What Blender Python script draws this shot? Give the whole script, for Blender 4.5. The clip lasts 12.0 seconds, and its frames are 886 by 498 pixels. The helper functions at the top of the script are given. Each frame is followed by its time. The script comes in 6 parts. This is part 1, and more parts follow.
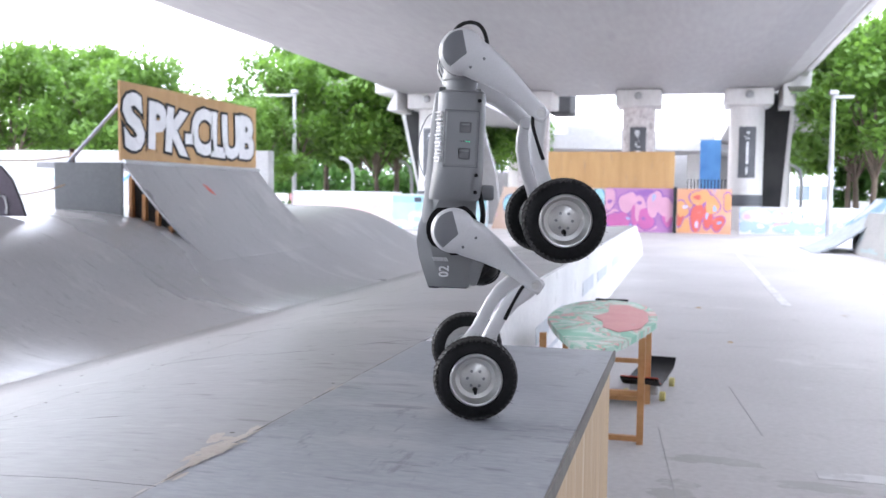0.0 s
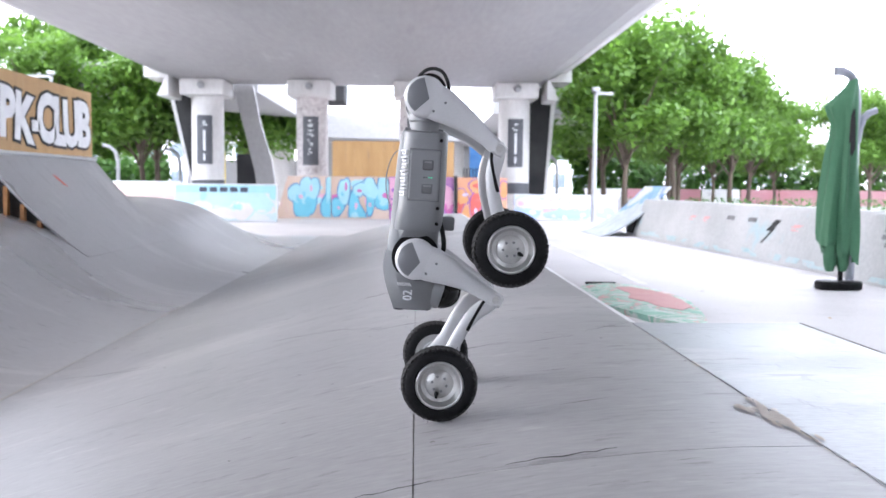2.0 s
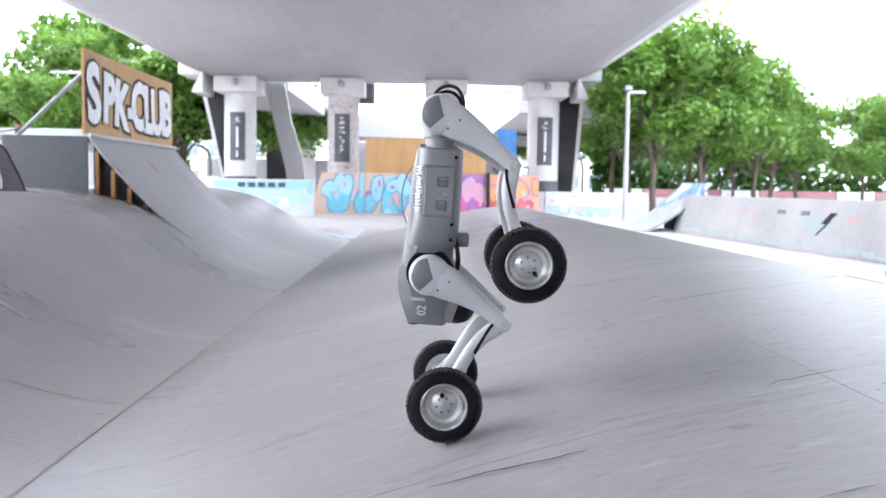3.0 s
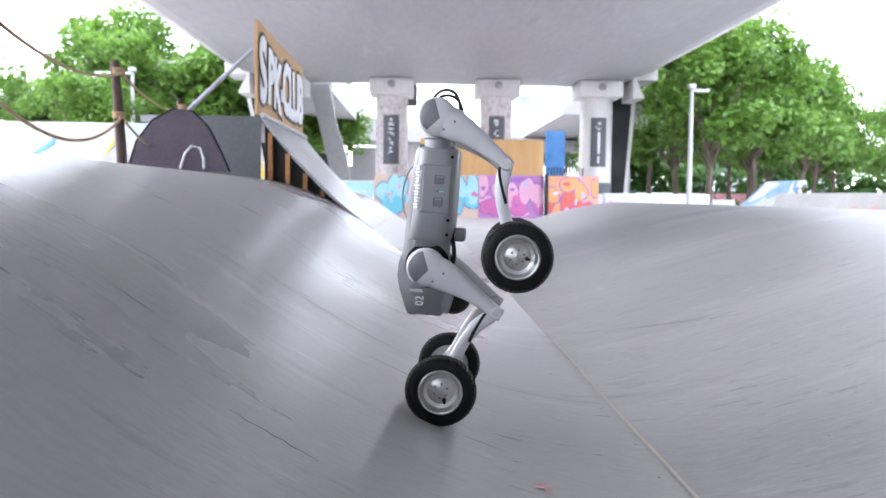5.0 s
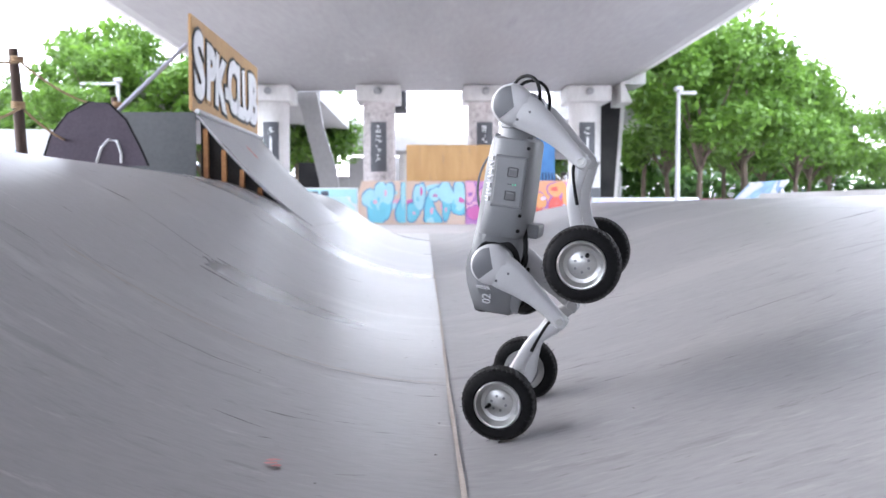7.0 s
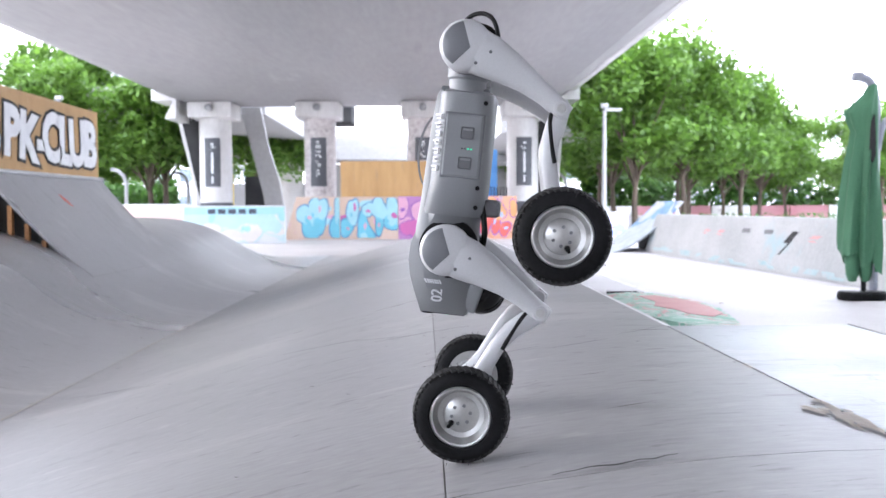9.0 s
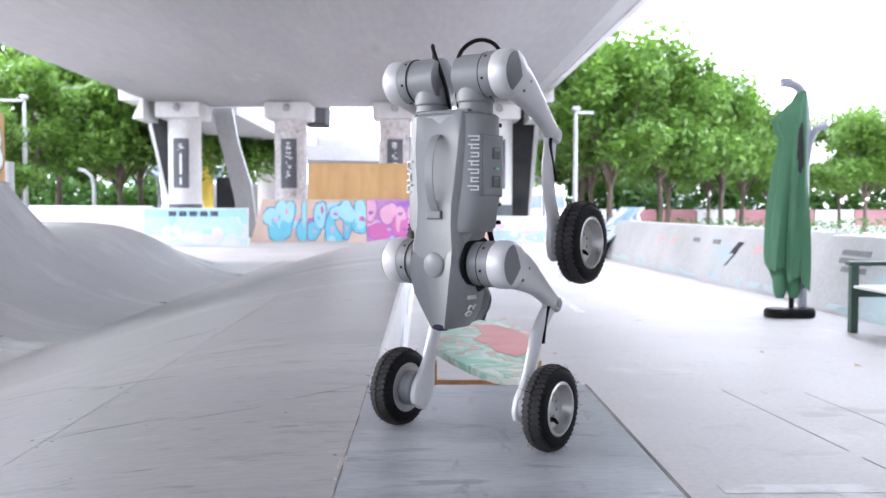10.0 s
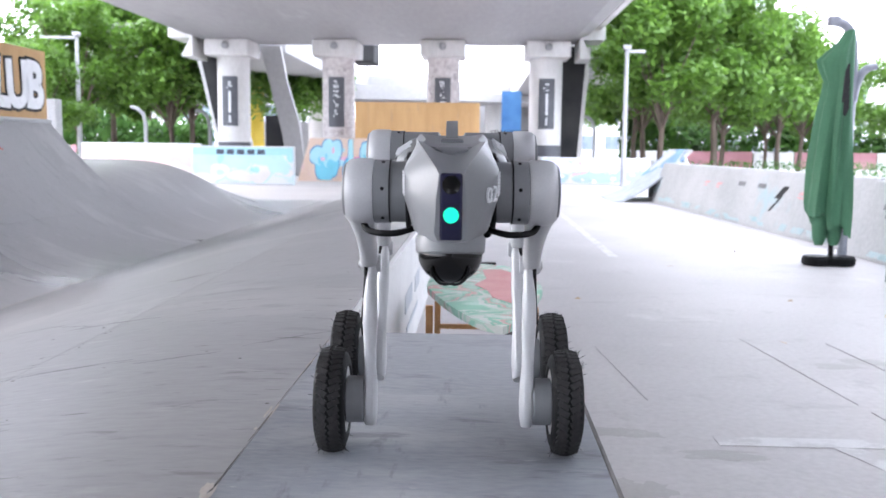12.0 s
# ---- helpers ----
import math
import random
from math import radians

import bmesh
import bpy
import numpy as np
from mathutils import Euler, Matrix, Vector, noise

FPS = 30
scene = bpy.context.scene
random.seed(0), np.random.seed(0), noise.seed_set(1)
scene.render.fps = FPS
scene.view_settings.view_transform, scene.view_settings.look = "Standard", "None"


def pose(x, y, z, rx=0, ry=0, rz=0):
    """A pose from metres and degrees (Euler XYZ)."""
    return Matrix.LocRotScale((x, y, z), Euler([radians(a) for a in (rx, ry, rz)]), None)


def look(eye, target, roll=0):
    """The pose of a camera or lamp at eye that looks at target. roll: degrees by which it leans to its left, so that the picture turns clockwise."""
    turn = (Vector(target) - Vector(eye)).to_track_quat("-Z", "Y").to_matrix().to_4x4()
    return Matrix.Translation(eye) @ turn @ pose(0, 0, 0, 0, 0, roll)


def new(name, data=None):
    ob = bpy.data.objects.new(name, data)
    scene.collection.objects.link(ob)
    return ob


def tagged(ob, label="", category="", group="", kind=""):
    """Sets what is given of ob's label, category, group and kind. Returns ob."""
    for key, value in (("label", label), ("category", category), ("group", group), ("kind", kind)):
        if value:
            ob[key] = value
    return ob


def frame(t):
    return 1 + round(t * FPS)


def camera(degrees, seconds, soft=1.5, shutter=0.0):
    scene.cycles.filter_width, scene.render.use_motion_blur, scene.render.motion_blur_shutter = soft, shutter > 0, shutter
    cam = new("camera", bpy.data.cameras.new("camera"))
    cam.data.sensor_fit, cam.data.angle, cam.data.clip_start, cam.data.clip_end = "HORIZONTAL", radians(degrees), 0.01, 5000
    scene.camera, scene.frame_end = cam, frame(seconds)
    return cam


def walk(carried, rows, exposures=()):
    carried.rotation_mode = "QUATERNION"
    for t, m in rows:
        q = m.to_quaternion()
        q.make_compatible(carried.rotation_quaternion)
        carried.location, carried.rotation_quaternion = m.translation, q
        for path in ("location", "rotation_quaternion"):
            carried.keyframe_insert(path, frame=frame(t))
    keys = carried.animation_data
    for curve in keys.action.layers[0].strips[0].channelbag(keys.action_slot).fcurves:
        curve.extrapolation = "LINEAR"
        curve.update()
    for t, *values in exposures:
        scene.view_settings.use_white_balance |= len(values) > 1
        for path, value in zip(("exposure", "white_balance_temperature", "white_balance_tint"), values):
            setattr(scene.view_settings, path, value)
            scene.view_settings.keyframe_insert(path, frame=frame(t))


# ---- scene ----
cam = camera(52.0, 12.0, soft=1.5)
# seconds, eye, yaw to the left, pitch up, roll
PATH = [
    (0, 0.872, -2.709, 1.122, 14.90, -3.44, 0.77),
    (0.5, 0.557, -2.755, 1.077, 3.72, -3.63, 0.29),
    (1, 0.284, -2.838, 1.099, -0.80, -3.67, 0.12),
    (1.5, -0.113, -2.968, 1.163, -1.11, -3.67, 0.31),
    (2, -0.732, -3.109, 1.131, -1.68, -4.00, 0.56),
    (2.5, -1.331, -3.231, 1.048, -1.85, -3.95, 0.72),
    (3, -1.618, -3.394, 0.963, -1.33, -3.90, 0.90),
    (5, -3.525, -2.552, 0.710, -1.45, -3.35, 0.69),
    (5.5, -3.668, -2.533, 0.759, -1.55, -3.11, 0.58),
    (6, -3.683, -2.480, 0.744, -1.47, -2.91, 0.33),
    (6.5, -3.456, -2.407, 0.657, -1.09, -2.73, -0.07),
    (7, -2.939, -2.354, 0.571, -1.11, -2.67, -0.05),
    (9, -0.767, -2.903, 1.047, -1.13, -2.64, -0.29),
    (9.5, -0.188, -2.542, 1.109, -1.10, -2.68, -0.27),
    (10, 0.208, -2.420, 1.146, -1.22, -2.62, 0.11),
    (10.5, 0.358, -2.366, 1.169, 1.05, -3.21, 0.32),
    (11, 0.426, -2.362, 1.174, 2.09, -4.50, 0.57),
    (11.5, 0.422, -2.363, 1.175, 2.04, -5.66, 0.72),
    (12, 0.446, -2.370, 1.164, 2.10, -6.43, 0.62),
]
cam.data.dof.use_dof, cam.data.dof.focus_distance, cam.data.dof.aperture_fstop = True, 1.85, 7.1
walk(cam, [(t, pose(x, y, z, 0, 0, yaw) @ pose(0, 0, 0, 90 + pitch) @ pose(0, 0, 0, 0, 0, roll)) for t, x, y, z, yaw, pitch, roll in PATH],
     exposures=[(0, 2.60, 6300, 16), (12, 2.60, 6300, 16)])

# ---- world, sun, exposure ----
world = bpy.data.worlds.new("overcast")
scene.world = world
world.use_nodes = True
wn, wl = world.node_tree.nodes, world.node_tree.links
wn.clear()
sky = wn.new("ShaderNodeTexSky")
sky.sky_type, sky.sun_disc = "NISHITA", False
sky.sun_elevation, sky.sun_rotation = radians(29), radians(286)
cloud = wn.new("ShaderNodeMixRGB")
cloud.inputs[0].default_value, cloud.inputs[2].default_value = 0.75, (8.8, 9.3, 10.0, 1)
backg, wout = wn.new("ShaderNodeBackground"), wn.new("ShaderNodeOutputWorld")
backg.inputs[1].default_value = 0.15
wl.new(sky.outputs[0], cloud.inputs[1])
wl.new(cloud.outputs[0], backg.inputs[0])
wl.new(backg.outputs[0], wout.inputs[0])
sun = new("sun", bpy.data.lights.new("sun", "SUN"))
sun.data.energy, sun.data.angle, sun.data.color = 0.8, radians(45), (1, 0.97, 0.93)
sun.matrix_world = look((-14, 4, 8), (0, 0, 0))


# ---- materials ----
def material(name, colours, scale=4.0, rough=0.6, metal=0.0, bump=0.15, fine=60.0, stretch=(1, 1, 1), spread=0.0, emit=0.0, worn=None, spec=0.5):
    """Colours blended by two scales of noise in object space, with relief. worn: colour and share of worn patches."""
    m = bpy.data.materials.new(name)
    m.use_nodes = True
    n, l = m.node_tree.nodes, m.node_tree.links
    b = n["Principled BSDF"]
    b.inputs["Roughness"].default_value, b.inputs["Metallic"].default_value = rough, metal
    b.inputs["Specular IOR Level"].default_value = spec
    mp = n.new("ShaderNodeMapping")
    tc = n.new("ShaderNodeTexCoord")
    mp.inputs["Scale"].default_value = stretch
    l.new(tc.outputs["Object"], mp.inputs["Vector"])
    big, small = n.new("ShaderNodeTexNoise"), n.new("ShaderNodeTexNoise")
    big.inputs["Scale"].default_value, big.inputs["Detail"].default_value = scale, 6
    small.inputs["Scale"].default_value, small.inputs["Detail"].default_value = fine, 4
    l.new(mp.outputs[0], big.inputs["Vector"])
    l.new(mp.outputs[0], small.inputs["Vector"])
    mix = n.new("ShaderNodeMath")
    mix.operation = "MULTIPLY_ADD"
    mix.inputs[1].default_value = 0.35
    l.new(small.outputs[0], mix.inputs[0])
    half = n.new("ShaderNodeMath")
    half.operation = "MULTIPLY"
    half.inputs[1].default_value = 0.65
    l.new(big.outputs[0], half.inputs[0])
    l.new(half.outputs[0], mix.inputs[2])
    ramp = n.new("ShaderNodeValToRGB")
    e = ramp.color_ramp.elements
    e[0].position, e[1].position = 0.36, 0.64
    e[0].color, e[1].color = (*colours[0], 1), (*colours[-1], 1)
    for i, c in enumerate(colours[1:-1]):
        e.new(0.36 + 0.28 * (i + 1) / (len(colours) - 1)).color = (*c, 1)
    l.new(mix.outputs[0], ramp.inputs[0])
    out = ramp.outputs[0]
    for tint, share, size, strength, *pull in (worn or ()):
        patch, pr, pm = n.new("ShaderNodeTexNoise"), n.new("ShaderNodeValToRGB"), n.new("ShaderNodeMixRGB")
        patch.inputs["Scale"].default_value, patch.inputs["Detail"].default_value = size, 8
        patch.inputs["Roughness"].default_value = 0.65
        if pull:
            pmp = n.new("ShaderNodeMapping")
            pmp.inputs["Scale"].default_value = pull[0]
            pmp.inputs["Rotation"].default_value = (0, 0, radians(pull[1]))
            l.new(tc.outputs["Object"], pmp.inputs["Vector"])
            l.new(pmp.outputs[0], patch.inputs["Vector"])
        else:
            l.new(mp.outputs[0], patch.inputs["Vector"])
        pr.color_ramp.elements[0].position, pr.color_ramp.elements[1].position = 0.6 - share, 0.68 - share
        pr.color_ramp.elements[1].color = (strength, strength, strength, 1)
        l.new(patch.outputs[0], pr.inputs[0])
        l.new(pr.outputs[0], pm.inputs[0])
        l.new(out, pm.inputs[1])
        pm.inputs[2].default_value = (*tint, 1)
        out = pm.outputs[0]
    if spread:
        info, hsv, rng = n.new("ShaderNodeObjectInfo"), n.new("ShaderNodeHueSaturation"), n.new("ShaderNodeMapRange")
        rng.inputs[3].default_value, rng.inputs[4].default_value = 1 - spread, 1 + spread
        l.new(info.outputs["Random"], rng.inputs[0])
        l.new(rng.outputs[0], hsv.inputs["Value"])
        l.new(out, hsv.inputs["Color"])
        out = hsv.outputs[0]
    l.new(out, b.inputs["Base Color"])
    rr = n.new("ShaderNodeMapRange")
    rr.inputs[3].default_value, rr.inputs[4].default_value = max(0.05, rough - 0.12), min(1, rough + 0.12)
    l.new(big.outputs[0], rr.inputs[0])
    l.new(rr.outputs[0], b.inputs["Roughness"])
    if bump:
        bp = n.new("ShaderNodeBump")
        bp.inputs["Strength"].default_value, bp.inputs["Distance"].default_value = bump, 0.01
        l.new(mix.outputs[0], bp.inputs["Height"])
        l.new(bp.outputs[0], b.inputs["Normal"])
    if emit:
        b.inputs["Emission Color"].default_value, b.inputs["Emission Strength"].default_value = (*colours[0], 1), emit
    return m


def mural(name, colours, scale=1.2, warp=1.5, outline=0.04, rough=0.6, ink=(0.10, 0.12, 0.20)):
    """Sprayed painting: wavy bubble shapes in flat colours with inked outlines."""
    m = bpy.data.materials.new(name)
    m.use_nodes = True
    n, l = m.node_tree.nodes, m.node_tree.links
    b = n["Principled BSDF"]
    b.inputs["Roughness"].default_value = rough
    tc, ns, add = n.new("ShaderNodeTexCoord"), n.new("ShaderNodeTexNoise"), n.new("ShaderNodeMixRGB")
    ns.inputs["Scale"].default_value, ns.inputs["Detail"].default_value = scale * 0.8, 3
    add.blend_type, add.inputs[0].default_value = "ADD", 1.0
    l.new(tc.outputs["Object"], ns.inputs["Vector"])
    wa = n.new("ShaderNodeMixRGB")
    wa.blend_type, wa.inputs[0].default_value, wa.inputs[2].default_value = "MULTIPLY", 1.0, (warp * 0.45, warp * 0.45, warp * 0.45, 1)
    l.new(ns.outputs["Color"], wa.inputs[1])
    l.new(tc.outputs["Object"], add.inputs[1])
    l.new(wa.outputs[0], add.inputs[2])
    shape = n.new("ShaderNodeTexNoise")
    shape.inputs["Scale"].default_value, shape.inputs["Detail"].default_value, shape.inputs["Distortion"].default_value = scale * 0.5, 0.6, 0.7
    l.new(add.outputs[0], shape.inputs["Vector"])
    ramp = n.new("ShaderNodeValToRGB")
    ramp.color_ramp.interpolation = "CONSTANT"
    e = ramp.color_ramp.elements
    e[0].color, e[1].color, e[1].position = (*colours[0], 1), (*colours[-1], 1), 0.98
    for i, c in enumerate((colours * 2)[1:9]):
        at = 0.30 + 0.05 * (i + 1)
        if outline and i % 2:
            e.new(at - 0.012).color = (*[0.55 * u + 0.45 * v for u, v in zip(ink, c)], 1)
        e.new(at).color = (*c, 1)
    l.new(shape.outputs[0], ramp.inputs[0])
    fine, em = n.new("ShaderNodeTexNoise"), n.new("ShaderNodeMixRGB")
    fine.inputs["Scale"].default_value, fine.inputs["Detail"].default_value = 4, 8
    em.blend_type, em.inputs[0].default_value = "OVERLAY", 0.45
    l.new(tc.outputs["Object"], fine.inputs["Vector"])
    l.new(ramp.outputs[0], em.inputs[1])
    l.new(fine.outputs[0], em.inputs[2])
    l.new(em.outputs[0], b.inputs["Base Color"])
    return m


CONCRETE = material("pale_concrete", [(0.416, 0.397, 0.393), (0.532, 0.509, 0.503)], 0.5, 0.6, spec=0.3, bump=0.12, fine=30, worn=[((0.386, 0.367, 0.365), 0.04, 0.35, 0.7), ((0.618, 0.595, 0.586), 0.0, 0.8, 0.5), ((0.339, 0.324, 0.321), 0.0, 3.0, 0.45), ((0.339, 0.328, 0.324), 0.01, 1.2, 0.4, (1, 3, 1), 25), ((0.262, 0.254, 0.247), -0.08, 14.0, 0.8)])
RAMP = material("grey_ramp_paint", [(0.246, 0.243, 0.248), (0.322, 0.319, 0.322)], 0.6, 0.42, spec=0.3, bump=0.2, fine=40, stretch=(0.45, 1.5, 1), spread=0.012, worn=[((0.370, 0.364, 0.359), 0.05, 1.1, 0.5), ((0.207, 0.203, 0.207), 0.03, 0.5, 0.45), ((0.176, 0.175, 0.176), 0.012, 1.5, 0.5, (1.7, 6.5, 1), 12), ((0.152, 0.149, 0.146), -0.005, 2.6, 0.7, (2.8, 10, 1), -6), ((0.389, 0.383, 0.377), 0.0, 2.4, 0.5, (2.2, 8, 1), 20), ((0.165, 0.161, 0.161), -0.05, 9.0, 0.6), ((0.121, 0.116, 0.113), -0.08, 26.0, 0.9)])
# Ramp paint again; how light falls on the bank is put into its tone.
BANK = material("bank_paint_toned_for_light", [(0.286, 0.285, 0.292), (0.372, 0.370, 0.377)], 0.6, 0.30, spec=0.9, bump=0.2, fine=40, stretch=(0.45, 1.5, 1), spread=0.012, worn=[((0.503, 0.498, 0.493), 0.04, 1.1, 0.5), ((0.281, 0.279, 0.281), 0.03, 0.5, 0.45), ((0.193, 0.193, 0.193), 0.01, 1.5, 0.5, (1.7, 6.5, 1), 12), ((0.174, 0.172, 0.169), -0.01, 2.6, 0.6, (2.8, 10, 1), -6), ((0.532, 0.527, 0.523), -0.01, 2.4, 0.5, (2.2, 8, 1), 20), ((0.193, 0.189, 0.189), -0.05, 9.0, 0.6), ((0.145, 0.140, 0.136), -0.08, 26.0, 0.9)])
BOXTOP = material("blue_grey_paint", [(0.193, 0.208, 0.231), (0.285, 0.299, 0.322)], 1.5, 0.38, spec=0.5, bump=0.25, fine=50, stretch=(0.6, 1.4, 1), worn=[((0.357, 0.362, 0.371), 0.05, 2.2, 0.6), ((0.142, 0.150, 0.167), 0.02, 4.0, 0.5), ((0.114, 0.121, 0.136), 0.01, 2.2, 0.65, (2, 9, 1), 35), ((0.122, 0.128, 0.144), -0.01, 2.6, 0.65, (8, 2, 1), 15), ((0.399, 0.402, 0.409), -0.05, 30.0, 0.8)])
PALEPRINT = material("faint_blue_print", [(0.46, 0.50, 0.55), (0.56, 0.59, 0.62)], 6, 0.6)
PIPE = material("dark_ramp_sheet", [(0.20, 0.205, 0.225), (0.28, 0.285, 0.305)], 0.7, 0.3, bump=0.1, fine=30, stretch=(1, 0.5, 1), worn=[((0.33, 0.33, 0.34), -0.03, 1.4, 0.6)])
JOINT = material("dark_joint", [(0.12, 0.115, 0.11), (0.20, 0.19, 0.18)], 8, 0.9)
WEAR = material("bare_wood_wear", [(0.40, 0.35, 0.30), (0.50, 0.46, 0.42)], 9, 0.8, fine=90)
# Grey plywood darkened further: the shade on the side panel is in the colour.
SIDEGREY = material("shaded_grey_plywood", [(0.075, 0.08, 0.085), (0.11, 0.115, 0.12)], 1.5, 0.6, fine=30)
PLY = material("plywood_edge", [(0.40, 0.28, 0.16), (0.52, 0.39, 0.25)], 3, 0.6, bump=0.25, fine=40, stretch=(6, 6, 0.6), worn=[((0.58, 0.49, 0.36), 0.03, 2, 1.0)])
BOARD = material("tan_plywood", [(0.40, 0.23, 0.09), (0.52, 0.32, 0.14)], 1.2, 0.6, fine=30, stretch=(3, 3, 0.5), worn=[((0.32, 0.22, 0.14), 0.0, 2.2, 0.6), ((0.55, 0.42, 0.28), -0.03, 5, 0.6)])
WHITE = material("white_paint", [(0.66, 0.66, 0.67), (0.8, 0.8, 0.8)], 1.5, 0.6, fine=30, worn=[((0.5, 0.5, 0.5), 0.0, 1.5, 1.0)])
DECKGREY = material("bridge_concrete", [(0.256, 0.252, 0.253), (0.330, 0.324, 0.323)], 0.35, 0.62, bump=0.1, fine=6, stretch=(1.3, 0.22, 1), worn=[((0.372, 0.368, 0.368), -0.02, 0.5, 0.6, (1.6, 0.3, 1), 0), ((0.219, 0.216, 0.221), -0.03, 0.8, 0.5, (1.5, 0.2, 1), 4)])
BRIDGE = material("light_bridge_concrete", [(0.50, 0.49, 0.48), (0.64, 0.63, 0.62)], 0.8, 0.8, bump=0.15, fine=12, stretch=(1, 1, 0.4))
PIER = material("patterned_pier", [(0.40, 0.36, 0.36), (0.62, 0.59, 0.58)], 6, 0.8, bump=0.2, fine=24, worn=[((0.30, 0.27, 0.27), 0.03, 4, 1.0)])
# Near-black paint for shade in recesses and gaps; also dark bars, upright, girder.
SHADE = material("shade_and_dark_parts", [(0.02, 0.02, 0.022), (0.05, 0.05, 0.05)], 1, 0.9, spec=0.2)
BANNER = material("charcoal_banner", [(0.055, 0.06, 0.07), (0.09, 0.095, 0.11)], 2, 0.5)
GREYLINE = material("slab_joint_grey", [(0.31, 0.30, 0.295), (0.42, 0.41, 0.405)], 2.5, 0.9)
LINE = material("worn_line_paint", [(0.55, 0.536, 0.53), (0.62, 0.607, 0.60)], 3, 0.6, worn=[((0.46, 0.445, 0.44), 0.12, 5, 0.95)])
STAIN = material("damp_floor_stain", [(0.355, 0.338, 0.322), (0.42, 0.403, 0.392)], 3, 0.7, worn=[((0.455, 0.438, 0.430), 0.05, 6, 0.9)])
INK = material("pale_print", [(0.62, 0.63, 0.65), (0.72, 0.73, 0.75)], 4, 0.6)
DARKINK = material("grey_print", [(0.12, 0.12, 0.13), (0.2, 0.2, 0.2)], 4, 0.6)
BLACKPAINT = material("black_paint", [(0.008, 0.008, 0.009), (0.016, 0.016, 0.016)], 5, 0.5, spec=0.3)
LETTER = material("white_spray", [(0.66, 0.66, 0.68), (0.82, 0.82, 0.84)], 4, 0.6, worn=[((0.5, 0.48, 0.5), 0.0, 3, 1.0)])
RED = material("red_spray", [(0.62, 0.06, 0.035), (0.72, 0.10, 0.05)], 4, 0.6)
REDFADE = material("faded_red_paint", [(0.55, 0.22, 0.22), (0.62, 0.32, 0.31)], 9, 0.5, worn=[((0.45, 0.5, 0.44), -0.03, 12, 0.8)])
STEEL = material("galvanised_steel", [(0.42, 0.43, 0.44), (0.55, 0.56, 0.57)], 3, 0.45, metal=0.6)
POLE = material("grey_pole_paint", [(0.26, 0.27, 0.32), (0.33, 0.34, 0.39)], 3, 0.4)
CLOTH = material("green_canopy_cloth", [(0.035, 0.125, 0.065), (0.065, 0.185, 0.10)], 3, 0.75, bump=0.2, fine=120, stretch=(1, 1, 0.3))
GREENWOOD = material("dark_green_paint", [(0.025, 0.055, 0.04), (0.045, 0.085, 0.06)], 4, 0.5)
SEATWOOD = material("grey_seat_slat", [(0.42, 0.43, 0.42), (0.55, 0.56, 0.55)], 3, 0.6)
BLACK = material("black_plastic", [(0.003, 0.003, 0.0035), (0.007, 0.007, 0.008)], 5, 0.5, spec=0.15)
POST = material("dark_weathered_post", [(0.045, 0.03, 0.025), (0.11, 0.07, 0.05)], 5, 0.85, bump=0.6, fine=40, stretch=(1, 1, 0.2))
ROPE = material("jute_rope", [(0.30, 0.20, 0.11), (0.42, 0.30, 0.18)], 40, 0.9, bump=0.5, fine=160)
FLAGCLOTH = material("plum_flag_cloth", [(0.07, 0.055, 0.075), (0.11, 0.09, 0.115)], 3, 0.7)
RUSTY = material("rusty_frame", [(0.22, 0.09, 0.03), (0.42, 0.2, 0.07)], 6, 0.7, bump=0.3)
ORANGEFRAME = material("orange_steel_tube", [(0.42, 0.20, 0.07), (0.55, 0.30, 0.13)], 8, 0.5)
TRUNK = material("tree_bark", [(0.06, 0.045, 0.035), (0.15, 0.115, 0.085)], 5, 0.9, bump=0.6, fine=30, stretch=(1, 1, 0.25))
LAMPGREY = material("lamp_post_paint", [(0.27, 0.275, 0.28), (0.35, 0.355, 0.36)], 3, 0.5)
YELLOW = material("yellow_pier_paint", [(0.75, 0.52, 0.05), (0.85, 0.62, 0.10)], 2, 0.6)
BLUEPANEL = material("blue_panel", [(0.06, 0.22, 0.55), (0.12, 0.34, 0.68)], 1.5, 0.5)
BUILDING = material("far_render", [(0.6, 0.6, 0.62), (0.72, 0.72, 0.73)], 0.4, 0.7)
PANE = material("far_window", [(0.12, 0.15, 0.18), (0.2, 0.24, 0.28)], 1, 0.25)
PINKWALL = material("red_hoarding", [(0.413, 0.165, 0.195), (0.495, 0.270, 0.300)], 0.4, 0.6)
SHELL = material("robot_grey_shell", [(0.172, 0.178, 0.188), (0.192, 0.198, 0.208)], 3, 0.44, bump=0.02, fine=300)
SHELLDARK = material("robot_dark_grey", [(0.115, 0.12, 0.128), (0.13, 0.135, 0.145)], 3, 0.4, bump=0.02, fine=300)
# Grey that paints recess shade onto the catches; also the hub bolts' own colour.
CATCH = material("catch_shade_and_bolt_grey", [(0.10, 0.103, 0.11), (0.12, 0.123, 0.13)], 3, 0.5)
ALLOY = material("robot_light_alloy", [(0.45, 0.455, 0.465), (0.51, 0.515, 0.525)], 4, 0.38, metal=0.1, bump=0.02, fine=300)
RIM = material("cast_rim", [(0.42, 0.42, 0.41), (0.50, 0.50, 0.49)], 10, 0.32, metal=0.75, bump=0.05, fine=200)
# Lighter than RUBBER: the sky's light on the tread is put into its colour.
TREADRUBBER = material("skylit_tread_rubber", [(0.018, 0.018, 0.0185), (0.038, 0.037, 0.037)], 14, 0.7, bump=0.2, fine=150, spec=0.2)
